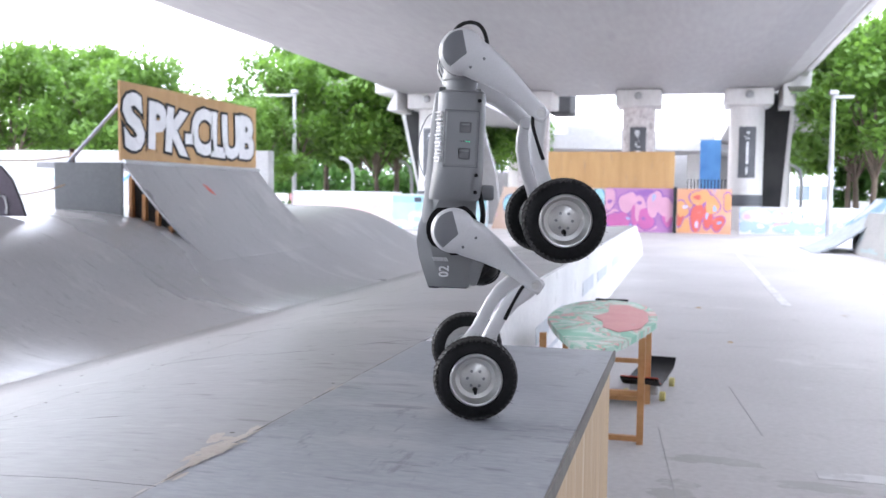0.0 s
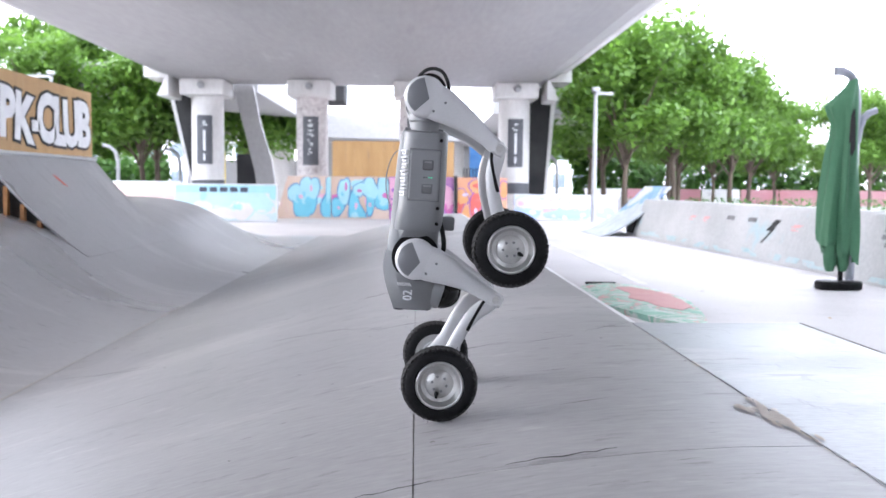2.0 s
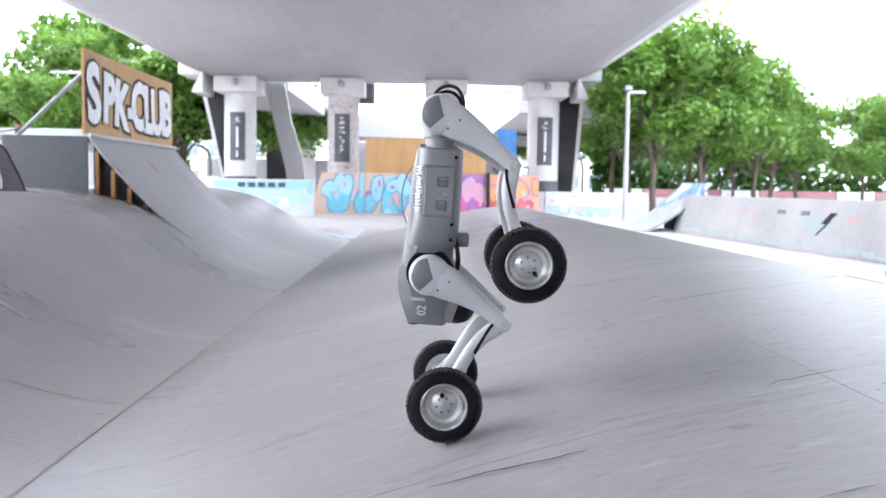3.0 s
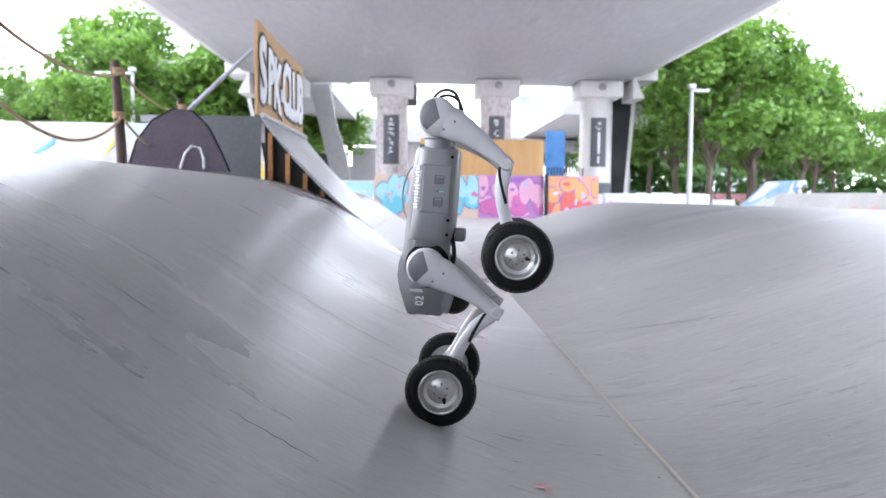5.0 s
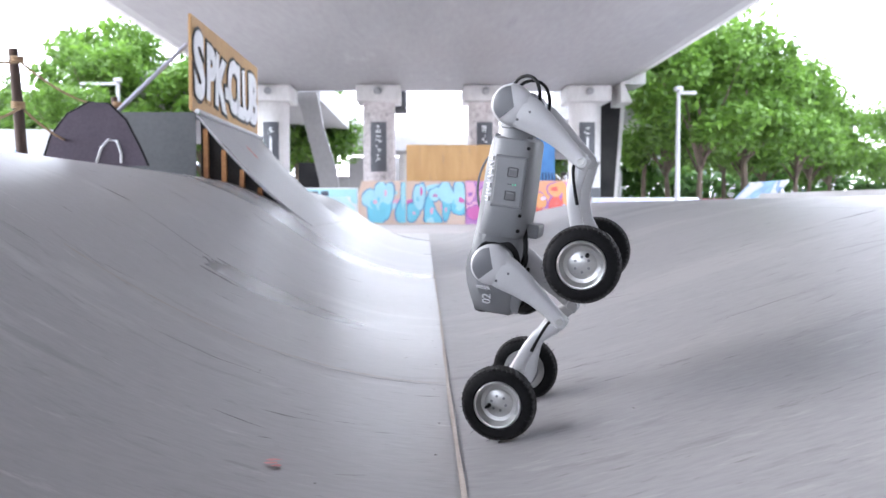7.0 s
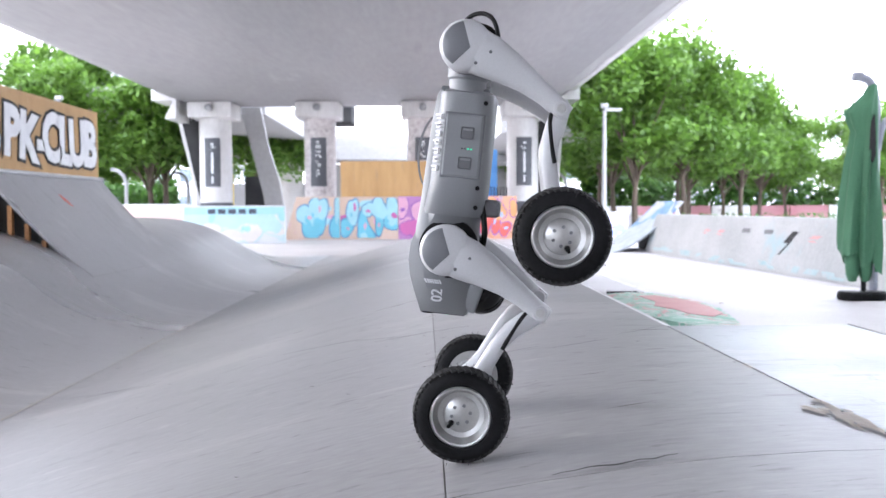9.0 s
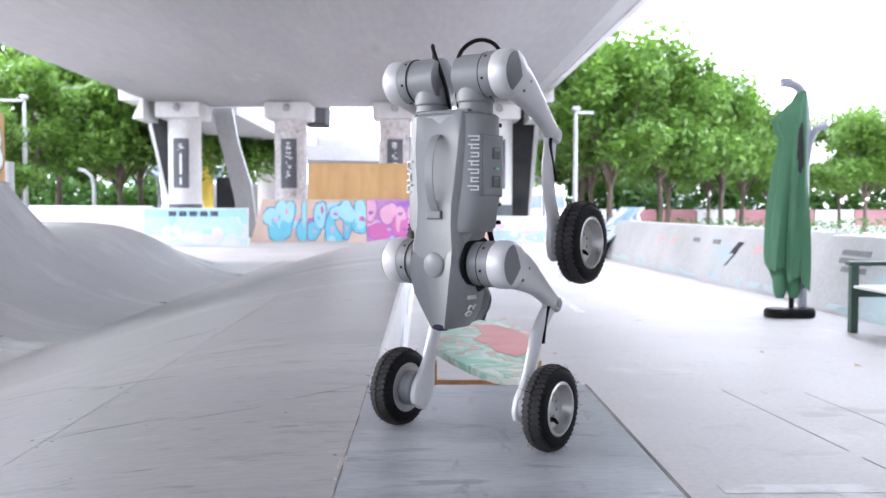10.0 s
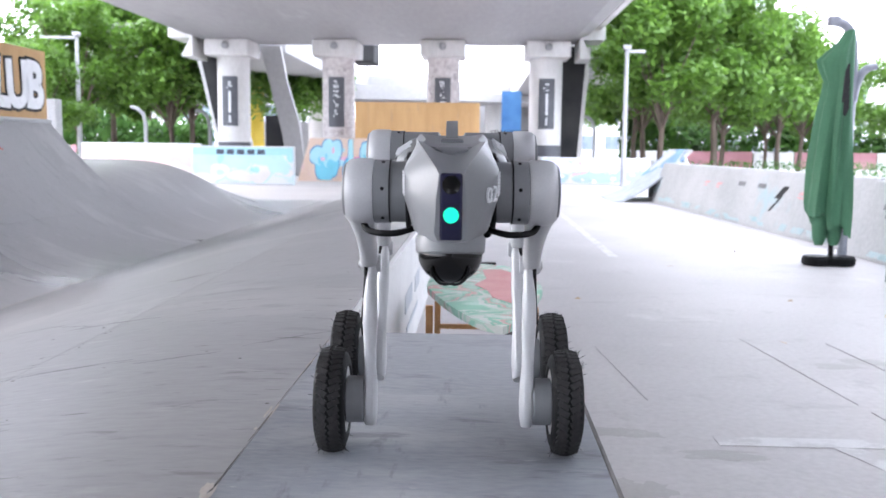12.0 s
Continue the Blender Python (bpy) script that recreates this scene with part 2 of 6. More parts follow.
RUBBER = material("tyre_rubber", [(0.005, 0.005, 0.0055), (0.013, 0.013, 0.014)], 12, 0.6, bump=0.15, fine=120, spec=0.1)
GLOSS = material("glossy_black_dome", [(0.003, 0.003, 0.003), (0.004, 0.004, 0.004)], 2, 0.08, bump=0, spec=0.3)
PLATE = material("indigo_face_glass", [(0.012, 0.012, 0.035), (0.018, 0.017, 0.045)], 2, 0.2, bump=0, spec=0.4)
GREENLED = material("green_light", [(0.0, 0.75, 0.36), (0.0, 0.75, 0.36)], 1, 0.4, bump=0, emit=0.22)
YELLOWWHEEL = material("yellow_urethane", [(0.55, 0.48, 0.16), (0.65, 0.58, 0.24)], 8, 0.5)
MURALBLUE = mural("graffiti_pale_blue", [(0.36, 0.46, 0.72), (0.55, 0.55, 0.75), (0.20, 0.30, 0.60), (0.62, 0.46, 0.62), (0.66, 0.68, 0.76)], 2.2, 0.8, ink=(0.70, 0.74, 0.80))
MURALCYAN = mural("graffiti_mint", [(0.40, 0.62, 0.68), (0.60, 0.70, 0.72), (0.30, 0.50, 0.66), (0.62, 0.55, 0.55), (0.70, 0.72, 0.72)], 1.8, 0.9, ink=(0.25, 0.36, 0.48))
KICKER = mural("graffiti_kicker_blue", [(0.377, 0.410, 0.435), (0.164, 0.295, 0.459), (0.443, 0.459, 0.467), (0.131, 0.213, 0.361), (0.410, 0.426, 0.443), (0.426, 0.443, 0.451)], 0.8, 2.2, 0.0)
TABLETOP = mural("painted_mint_and_red", [(0.26, 0.50, 0.38), (0.40, 0.58, 0.48), (0.56, 0.60, 0.55), (0.24, 0.48, 0.36), (0.58, 0.36, 0.33)], 9.0, 0.3, ink=(0.60, 0.64, 0.60))
TEALWASH = material("faded_teal_wash", [(0.30, 0.43, 0.46), (0.42, 0.50, 0.51)], 4, 0.75, worn=[((0.44, 0.45, 0.45), 0.06, 7, 0.95)])
WALLPAINT = material("stained_barrier", [(0.35, 0.355, 0.355), (0.48, 0.48, 0.48)], 0.9, 0.75, bump=0.15, fine=20, worn=[((0.36, 0.47, 0.50), 0.02, 0.7, 1.0)])


def leaf_material(name, dark, light):
    m = bpy.data.materials.new(name)
    m.use_nodes = True
    n, l = m.node_tree.nodes, m.node_tree.links
    b = n["Principled BSDF"]
    geo, ramp, ns, tc = n.new("ShaderNodeNewGeometry"), n.new("ShaderNodeValToRGB"), n.new("ShaderNodeTexNoise"), n.new("ShaderNodeTexCoord")
    e = ramp.color_ramp.elements
    e[0].color, e[1].color = (*dark, 1), (*light, 1)
    ns.inputs["Scale"].default_value = 0.7
    l.new(tc.outputs["Object"], ns.inputs["Vector"])
    av = n.new("ShaderNodeMath")
    av.operation = "MULTIPLY_ADD"
    av.inputs[1].default_value = 0.5
    l.new(geo.outputs["Random Per Island"], av.inputs[0])
    hf = n.new("ShaderNodeMath")
    hf.operation = "MULTIPLY"
    hf.inputs[1].default_value = 0.6
    l.new(ns.outputs[0], hf.inputs[0])
    l.new(hf.outputs[0], av.inputs[2])
    l.new(av.outputs[0], ramp.inputs[0])
    l.new(ramp.outputs[0], b.inputs["Base Color"])
    b.inputs["Roughness"].default_value = 0.55
    tr, mx, out = n.new("ShaderNodeBsdfTranslucent"), n.new("ShaderNodeMixShader"), n["Material Output"]
    l.new(ramp.outputs[0], tr.inputs[0])
    mx.inputs[0].default_value = 0.45
    l.new(b.outputs[0], mx.inputs[1])
    l.new(tr.outputs[0], mx.inputs[2])
    l.new(mx.outputs[0], out.inputs[0])
    return m


LEAF = leaf_material("fresh_leaves", (0.028, 0.078, 0.015), (0.168, 0.315, 0.045))
HEDGE = leaf_material("hedge_leaves", (0.02, 0.06, 0.012), (0.08, 0.2, 0.03))


# ---- mesh helpers ----
def block(bm, x0, x1, y0, y1, z0, z1, bevel=0.0):
    r = bmesh.ops.create_cube(bm, size=1.0, matrix=Matrix.Translation(((x0 + x1) / 2, (y0 + y1) / 2, (z0 + z1) / 2)) @ Matrix.Diagonal((x1 - x0, y1 - y0, z1 - z0, 1)))
    if bevel:
        es = list({e for v in r["verts"] for e in v.link_edges})
        bmesh.ops.bevel(bm, geom=es, offset=bevel, segments=2, affect="EDGES", profile=0.5)
    return bm


def tube(bm, points, radius, seg=10, cap=True):
    """A round bar through points; radius is one number or one for each point."""
    pts = [Vector(p) for p in points]
    rad = radius if isinstance(radius, (list, tuple)) else [radius] * len(pts)
    rings, ref = [], None
    for i, p in enumerate(pts):
        d = (pts[min(i + 1, len(pts) - 1)] - pts[max(i - 1, 0)]).normalized()
        if ref is None:
            ref = Vector((0, 0, 1)) if abs(d.z) < 0.9 else Vector((1, 0, 0))
        a = d.cross(ref).normalized()
        b = d.cross(a)
        rings.append([bm.verts.new(p + rad[i] * (math.cos(2 * math.pi * k / seg) * a + math.sin(2 * math.pi * k / seg) * b)) for k in range(seg)])
    for r0, r1 in zip(rings, rings[1:]):
        for k in range(seg):
            bm.faces.new((r0[k], r0[(k + 1) % seg], r1[(k + 1) % seg], r1[k]))
    if cap:
        bm.faces.new(rings[0][::-1])
        bm.faces.new(rings[-1])
    return bm


def bend(points, n=6):
    """A smooth run through points."""
    p = [Vector(q) for q in points]
    out = []
    for i in range(len(p) - 1):
        a, b, c, d = p[max(i - 1, 0)], p[i], p[i + 1], p[min(i + 2, len(p) - 1)]
        for k in range(n):
            u = k / n
            out.append(0.5 * (2 * b + (c - a) * u + (2 * a - 5 * b + 4 * c - d) * u * u + (3 * b - a - 3 * c + d) * u ** 3))
    return out + [p[-1]]


def lathe(bm, profile, seg=32, axis="y", m=None):
    """Turn (radius, along) pairs round an axis."""
    rings = []
    for r, h in profile:
        ring = []
        for k in range(seg):
            a = 2 * math.pi * k / seg
            c, s = r * math.cos(a), r * math.sin(a)
            v = Vector((c, h, s)) if axis == "y" else Vector((c, s, h)) if axis == "z" else Vector((h, c, s))
            ring.append(bm.verts.new(m @ v if m else v))
        rings.append(ring)
    for r0, r1 in zip(rings, rings[1:]):
        for k in range(seg):
            bm.faces.new((r0[k], r0[(k + 1) % seg], r1[(k + 1) % seg], r1[k]))
    for ring, p in ((rings[0], profile[0]), (rings[-1], profile[-1])):
        if p[0] > 1e-4:
            bm.faces.new(ring)
    return bm


def prism(bm, outline, lo, hi, axis="y"):
    """A flat outline of (a, b) pairs drawn out along an axis: y takes x, z; x takes y, z; z takes x, y."""
    def at(p, h):
        return Vector((p[0], h, p[1])) if axis == "y" else Vector((h, p[0], p[1])) if axis == "x" else Vector((p[0], p[1], h))
    a = [bm.verts.new(at(p, lo)) for p in outline]
    b = [bm.verts.new(at(p, hi)) for p in outline]
    bm.faces.new(a)
    bm.faces.new(b[::-1])
    for i in range(len(outline)):
        j = (i + 1) % len(outline)
        bm.faces.new((a[i], a[j], b[j], b[i]))
    return bm


def loft(bm, sections, seg=24, power=2.6):
    """Rounded boxes along x: (x, z top, z bottom, half width, y centre)."""
    rings = []
    for x, zt, zb, hw, yc in sections:
        ring = []
        for k in range(seg):
            a = 2 * math.pi * k / seg
            c, s = math.cos(a), math.sin(a)
            u, v = math.copysign(abs(c) ** (2 / power), c), math.copysign(abs(s) ** (2 / power), s)
            ring.append(bm.verts.new((x, yc + hw * u, (zt + zb) / 2 + (zt - zb) / 2 * v)))
        rings.append(ring)
    for r0, r1 in zip(rings, rings[1:]):
        for k in range(seg):
            bm.faces.new((r0[k], r0[(k + 1) % seg], r1[(k + 1) % seg], r1[k]))
    bm.faces.new(rings[0])
    bm.faces.new(rings[-1][::-1])
    return bm


def mesh(name, bm, mat, smooth=False):
    bmesh.ops.recalc_face_normals(bm, faces=bm.faces)
    me = bpy.data.meshes.new(name)
    bm.to_mesh(me)
    bm.free()
    me.materials.append(mat)
    if smooth:
        me.shade_smooth()
        me.set_sharp_from_angle(angle=radians(38))
    return me


def part(name, bm, mat, parent=None, label="", smooth=False, m=None):
    ob = new(name, bm if isinstance(bm, bpy.types.Mesh) else mesh(name, bm, mat, smooth))
    ob.parent = parent
    if m is not None:
        ob.matrix_basis = m
    if label:
        ob["label"] = label
    return ob


def thing(name, label, category, m=None, group="", kind=""):
    ob = new(name)
    ob.empty_display_size = 0.1
    if m is not None:
        ob.matrix_basis = m
    return tagged(ob, label, category, group, kind)


def lettering(text, size, depth, heavy=0.0):
    """The built-in font as a mesh, its middle at the origin, in the x y plane."""
    cu = bpy.data.curves.new("lettering", "FONT")
    cu.body, cu.size, cu.extrude, cu.offset = text, size, depth, heavy
    cu.align_x, cu.align_y, cu.resolution_u = "CENTER", "CENTER", 3
    ob = bpy.data.objects.new("lettering", cu)
    scene.collection.objects.link(ob)
    me = bpy.data.meshes.new_from_object(ob.evaluated_get(bpy.context.evaluated_depsgraph_get()))
    bpy.data.objects.remove(ob)
    return me


B = bmesh.new

# ---- ground and skate ramps ----
TOP = 0.64
VALLEY = -2.8


def hill(x, y):
    """Height of the ramp surface: box level in the east, a hollow, and a bank in the west."""
    if x > 0:
        return TOP
    if x > VALLEY:
        u = (x - VALLEY) / -VALLEY
        return TOP * (0.6 * math.sin(math.pi / 2 * u) + 0.4 * u * u * (3 - 2 * u))
    z = 0.29 * (x - VALLEY) ** 2
    return z if z < 0.45 else 0.9 - 0.45 * math.exp(-(z - 0.45) / 0.45)


def ramp_height(x, y):
    fade = 1.0 if y < 13.0 else max(0.0, 1 - ((y - 13.0) / 4.0)) ** 1.5
    return hill(x, y) * fade


bm = B()
bmesh.ops.create_grid(bm, x_segments=8, y_segments=8, size=600, matrix=Matrix.Translation((0, 300, 0)))
tagged(part("ground", bm, CONCRETE), "pale worn concrete plaza floor", "ground", kind="structure")

ramp = thing("skate_ramp", "smooth grey painted skate bank with a shallow hollow", "skate ramp", kind="structure")
bm = B()
NX, NY = 60, 80
grid = [[bm.verts.new((x, y, ramp_height(x, y) - 0.012)) for x in np.linspace(-6.6, 0.04, NX)] for y in np.linspace(-9, 17, NY)]
for j in range(NY - 1):
    for i in range(NX - 1):
        bm.faces.new((grid[j][i], grid[j][i + 1], grid[j + 1][i + 1], grid[j + 1][i]))
for j in range(NY - 1):
    for i, x in ((0, -6.6), (NX - 1, 0.04)):
        a, b = grid[j][i], grid[j + 1][i]
        bm.faces.new((a, b, bm.verts.new((x, b.co.y, -0.01)), bm.verts.new((x, a.co.y, -0.01))))
part("substrate", bm, JOINT, ramp)
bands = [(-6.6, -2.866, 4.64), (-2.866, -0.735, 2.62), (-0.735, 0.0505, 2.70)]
GAP = 0.0012
for n, (x0, x1, step) in enumerate(bands):
    starts, y = [-9.0], -9.0 + step
    while y < 17:
        if y > starts[-1] + 0.3 and y < 16.5:
            starts.append(y)
        y += 4.88
    starts.append(17.0)
    for y0, y1 in zip(starts, starts[1:]):
        bm = B()
        nx, ny = max(3, int((x1 - x0) / 0.12)), max(3, int((y1 - y0) / 0.3))
        rows = [[bm.verts.new((xx, yy, ramp_height(xx, yy))) for xx in np.linspace(x0 + GAP, x1 - GAP, nx)] for yy in np.linspace(y0 + GAP, y1 - GAP, ny)]
        for r0, r1 in zip(rows, rows[1:]):
            for i in range(nx - 1):
                bm.faces.new((r0[i], r0[i + 1], r1[i + 1], r1[i]))
        rim = bmesh.ops.extrude_edge_only(bm, edges=[e for e in bm.edges if e.is_boundary])
        for v in rim["geom"]:
            if isinstance(v, bmesh.types.BMVert):
                v.co.z -= 0.011
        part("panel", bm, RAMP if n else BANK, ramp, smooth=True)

ledge = thing("ramp_side_wall", "white painted side wall of the skate ramp with faint print", "wall", kind="structure")
bm = B()
prism(bm, [(0.14, 0.0), (0.14, TOP - 0.004), (13.0, TOP - 0.004), (15.0, 0.25), (15.6, 0.0)], 0.045, 0.075, "x")
part("wall_face", bm, WHITE, ledge)
for y, w, z, h in ((2.6, 0.5, 0.28, 0.10), (3.3, 0.4, 0.28, 0.10), (2.9, 0.9, 0.16, 0.03), (5.2, 0.9, 0.3, 0.12), (6.6, 1.1, 0.3, 0.10), (8.6, 1.4, 0.3, 0.12)):
    part("print_bar", block(B(), 0.0755, 0.0785, y - w / 2, y + w / 2, z, z + h), PALEPRINT, ledge)

box = thing("grind_box", "long grind box with a blue-grey top and bare plywood side", "skate box", kind="structure")
bm = B()
block(bm, 0.0512, 0.667, -9.0, 0.14, TOP - 0.03, TOP + 0.0018, 0.0015)
part("box_top", bm, BOXTOP, box)
part("box_side", block(B(), 0.627, 0.659, -9.0, 0.135, 0.0, TOP - 0.031), PLY, box, "bare plywood side panel")
part("box_end", block(B(), 0.06, 0.627, 0.105, 0.135, 0.0, TOP - 0.031), PLY, box, "bare plywood end panel")
bm = B()
block(bm, 0.6675, 0.6745, -9.0, 0.144, TOP - 0.028, TOP + 0.004, 0.002)
part("edge_strip", bm, JOINT, box, "dark worn edge strip")
# worn joint between box and ramp: a thin open crack with bare flakes
random.seed(3)


def flake(bm, x, y, rx, ry, z, sides=11):
    """Small worn patch with a ragged outline."""
    pts = [(x + rx * random.uniform(0.45, 1) * math.cos(2 * math.pi * k / sides), y + ry * random.uniform(0.45, 1) * math.sin(2 * math.pi * k / sides)) for k in range(sides)]
    bm.faces.new([bm.verts.new((px, py, z)) for px, py in pts])


bm = B()
y = -6.0
while y < 0.1:
    ln, w = random.uniform(0.03, 0.16), random.uniform(0.0008, 0.0026)
    xx = 0.0508 + random.gauss(0, 0.0012)
    bm.faces.new([bm.verts.new((px, py, TOP + 0.0026)) for px, py in ((xx - w, y), (xx + w * 0.6, y + 0.01), (xx + w, y + ln * 0.6), (xx, y + ln), (xx - w * 0.7, y + ln * 0.7))])
    y += ln * random.uniform(0.7, 1.3)
part("open_crack", bm, JOINT, box, "dark open crack along the joint")
bm = B()
for k in range(70):
    yy = random.uniform(-4.5, 0.1)
    flake(bm, random.gauss(0.049, 0.004), yy, random.uniform(0.0015, 0.006), random.uniform(0.01, 0.06), TOP + 0.0022 + 0.00001 * k)
for k in range(44):
    flake(bm, random.gauss(0.040, 0.014), random.gauss(-1.21, 0.07), random.uniform(0.004, 0.018), random.uniform(0.01, 0.04), TOP + 0.003 + 0.00002 * k)
part("worn_joint", bm, WEAR, box, "bare worn wood along the joint")
# scratches in the ramp paint
bm = B()
for i in range(190):
    x, y = random.uniform(-4.8, -0.1), random.uniform(-2.6, 6)
    a, ln = random.gauss(0.12, 0.16), random.uniform(0.03, 0.16) * (2.5 if i % 9 == 0 else 1)
    dx, dy = math.cos(a) * ln, math.sin(a) * ln
    w = random.uniform(0.0008, 0.003)
    p = [(x, y - w), (x + dx / 2, y + dy / 2 - w * 1.6), (x + dx, y + dy), (x + dx / 2, y + dy / 2 + w)]
    bm.faces.new([bm.verts.new((px, py, ramp_height(px, py) + 0.004)) for px, py in p])
tagged(part("scratches", bm, JOINT, ramp, "dark scrapes and cracks"), kind="stuff")
for pts in ([(-4.05, 0.46), (-3.7, 0.50), (-3.3, 0.525), (-2.88, 0.52)], [(-2.872, -2.4), (-2.862, -1.0), (-2.869, 0.4), (-2.863, 2.4), (-2.867, 5.5)]):
    bm = B()
    q = []
    for (xa, ya), (xb, yb) in zip(pts, pts[1:]):
        q += [(xa + (xb - xa) * k / 6, ya + (yb - ya) * k / 6) for k in range(6)]
    q.append(pts[-1])
    along = pts[-1][0] - pts[0][0] < 0.1
    wide = [random.uniform(0.002, 0.0065) for _ in q]
    up = [bm.verts.new((x - (w if along else 0), y + (0 if along else w), ramp_height(x, y) + 0.006)) for (x, y), w in zip(q, wide)]
    dn = [bm.verts.new((x + (w if along else 0), y - (0 if along else w), ramp_height(x, y) + 0.006)) for (x, y), w in zip(q, wide)]
    for i in range(len(q) - 1):
        bm.faces.new((dn[i], dn[i + 1], up[i + 1], up[i]))
    part("open_joint", bm, WEAR, ramp, "brown open joint")

# long splits in the ramp sheets, open at one end
for xa, ya, xb, yb, wide in ((-2.77, 2.05, -2.06, 1.45, 0.004), (-0.56, -1.41, -0.34, -1.392, 0.004), (-0.86, -1.45, -0.70, -1.432, 0.003), (-1.39, 1.05, -1.03, 0.84, 0.005), (-0.95, 0.62, -0.59, 0.55, 0.005), (-1.16, 0.93, -0.84, 0.60, 0.003),
                             (-0.40, -0.20, -0.20, -0.12, 0.003), (-0.16, -0.06, 0.045, 0.13, 0.003), (-4.41, -0.88, -4.28, -0.90, 0.005), (-3.86, -0.96, -3.70, -0.965, 0.003), (-1.60, -1.56, -1.28, -1.60, 0.004), (-2.63, 1.85, -2.07, 1.55, 0.003), (-0.74, -0.20, -0.42, -0.14, 0.003), (-4.2, 1.7, -3.75, 1.66, 0.004)):
    bm = B()
    q = [(xa + (xb - xa) * k / 10, ya + (yb - ya) * k / 10 + random.gauss(0, 0.004)) for k in range(11)]
    ww = [wide * (0.25 + 0.75 * math.sin(math.pi * (k + 0.3) / 11)) * random.uniform(0.6, 1.1) for k in range(11)]
    up = [bm.verts.new((x, y + w, ramp_height(x, y) + 0.005)) for (x, y), w in zip(q, ww)]
    dn = [bm.verts.new((x, y - w, ramp_height(x, y) + 0.005)) for (x, y), w in zip(q, ww)]
    for i in range(10):
        bm.faces.new((dn[i], dn[i + 1], up[i + 1], up[i]))
    part("split", bm, BLACKPAINT, ramp, "dark split in the sheet")
# countersunk screw heads and chips along the sheet edges
bm = B()
for k in range(150):
    if k % 3:
        x, y = random.choice((-2.82, -2.91, -0.70, -0.77, 0.02)) + random.gauss(0, 0.006), random.uniform(-2.4, 5)
    else:
        x, y = random.uniform(-4.6, 0), random.uniform(-2.0, 4)
    r, h = random.uniform(0.002, 0.006), ramp_height(x, y) + 0.0045
    bm.faces.new([bm.verts.new((x + r * random.uniform(0.6, 1.5) * math.cos(a), y + r * math.sin(a), h)) for a in (0, 1.1, 2.1, 3.2, 4.3, 5.3)])
tagged(part("screw_heads", bm, JOINT, ramp, "dark screw heads and chips"), kind="stuff")
bm = B()
for k in range(3):
    x, y = random.gauss(-3.24, 0.01), random.gauss(-0.55, 0.02)
    flake(bm, x, y, random.uniform(0.012, 0.02), random.uniform(0.008, 0.015), ramp_height(x, y) + 0.006 + 0.0002 * k)
part("pink_smear", bm, REDFADE, ramp, "faint pink paint smear")

# quarter pipe with the lettered board
pipe = thing("quarter_pipe", "dark grey quarter pipe with a lettered plywood board on top", "quarter pipe")
Y0, Y1 = 5.9, 9.1
prof = [(x, 0.29 * (x - VALLEY) ** 2 + 0.004 + 0.012 * min(1.0, (-3.96 - x) / 0.5)) for x in np.linspace(-5.0, -3.96, 18)]
bm = B()
lo = [[bm.verts.new((x, y, z + s)) for x, z in prof] for y in (Y0, Y1) for s in (0.0,)]
for i in range(len(prof) - 1):
    bm.faces.new((lo[0][i], lo[0][i + 1], lo[1][i + 1], lo[1][i]))
ex = bmesh.ops.extrude_face_region(bm, geom=list(bm.faces))
for v in ex["geom"]:
    if isinstance(v, bmesh.types.BMVert):
        v.co.z -= 0.03
part("transition", bm, BANK, pipe, "smooth grey riding surface, toned like the bank", smooth=True)
ZT = prof[0][1]
part("platform", block(B(), -6.1, -5.0, Y0, Y1, ZT - 0.06, ZT), PIPE, pipe)
part("side_panel", block(B(), -5.85, -5.0, Y0 - 0.02, Y0, 0.7, ZT), SIDEGREY, pipe, "grey plywood side panel with its shade in the colour")
part("coping", tube(B(), [(-4.99, Y0, ZT + 0.01), (-4.99, Y1, ZT + 0.01)], 0.025), STEEL, pipe)
xs = np.linspace(-4.98, -4.1, 10)
# Near-black sheet puts the shade under the riding surface into colour.
part("frame_gap", prism(B(), [(x, 0.29 * (x - VALLEY) ** 2 - 0.03) for x in xs] + [(x, hill(x, 0) - 0.1) for x in xs[::-1]], Y0 + 0.09, Y0 + 0.11), SHADE, pipe, "near-black panel standing for shade inside the frame")
for i, x in enumerate(np.linspace(-4.92, -3.95, 7)):
    zt = 0.29 * (x - VALLEY) ** 2 - 0.03
    if zt > hill(x, 0) + 0.05:
        part("rib", block(B(), x - 0.02, x + 0.02, Y0 + 0.01, Y0 + 0.06, hill(x, 0) - 0.02, zt), RUSTY, pipe, "rusty upright of the frame")
board = part("board", block(B(), -5.06, -5.03, Y0, Y1, ZT + 0.02, ZT + 0.88, 0.004), BOARD, pipe, "tan plywood board with sprayed letters")
turn = Matrix(((0, 0, 1, 0), (1, 0, 0, 0), (0, 1, 0, 0), (0, 0, 0, 1)))
for ch, yc, zc, sz, dy in (("S", 6.13, 1.84, 0.72, 6), ("P", 6.58, 1.83, 0.62, -3), ("K", 6.98, 1.80, 0.60, -6), ("-", 7.30, 1.80, 0.5, 0), ("C", 7.60, 1.83, 0.66, 4), ("L", 7.98, 1.82, 0.66, -2), ("U", 8.36, 1.82, 0.66, 3), ("B", 8.78, 1.83, 0.68, -3)):
    for nm, heavy, off, mat in (("letter_outline", 0.070, 0.006, BLACKPAINT), ("letter", 0.036, 0.012, LETTER)):
        me = lettering(ch, sz * 1.12, 0.002, heavy)
        me.materials.append(mat)
        part(nm, me, mat, board, m=Matrix.Translation((-5.03 + off, yc, zc)) @ turn @ pose(0, 0, 0, 0, 0, dy))
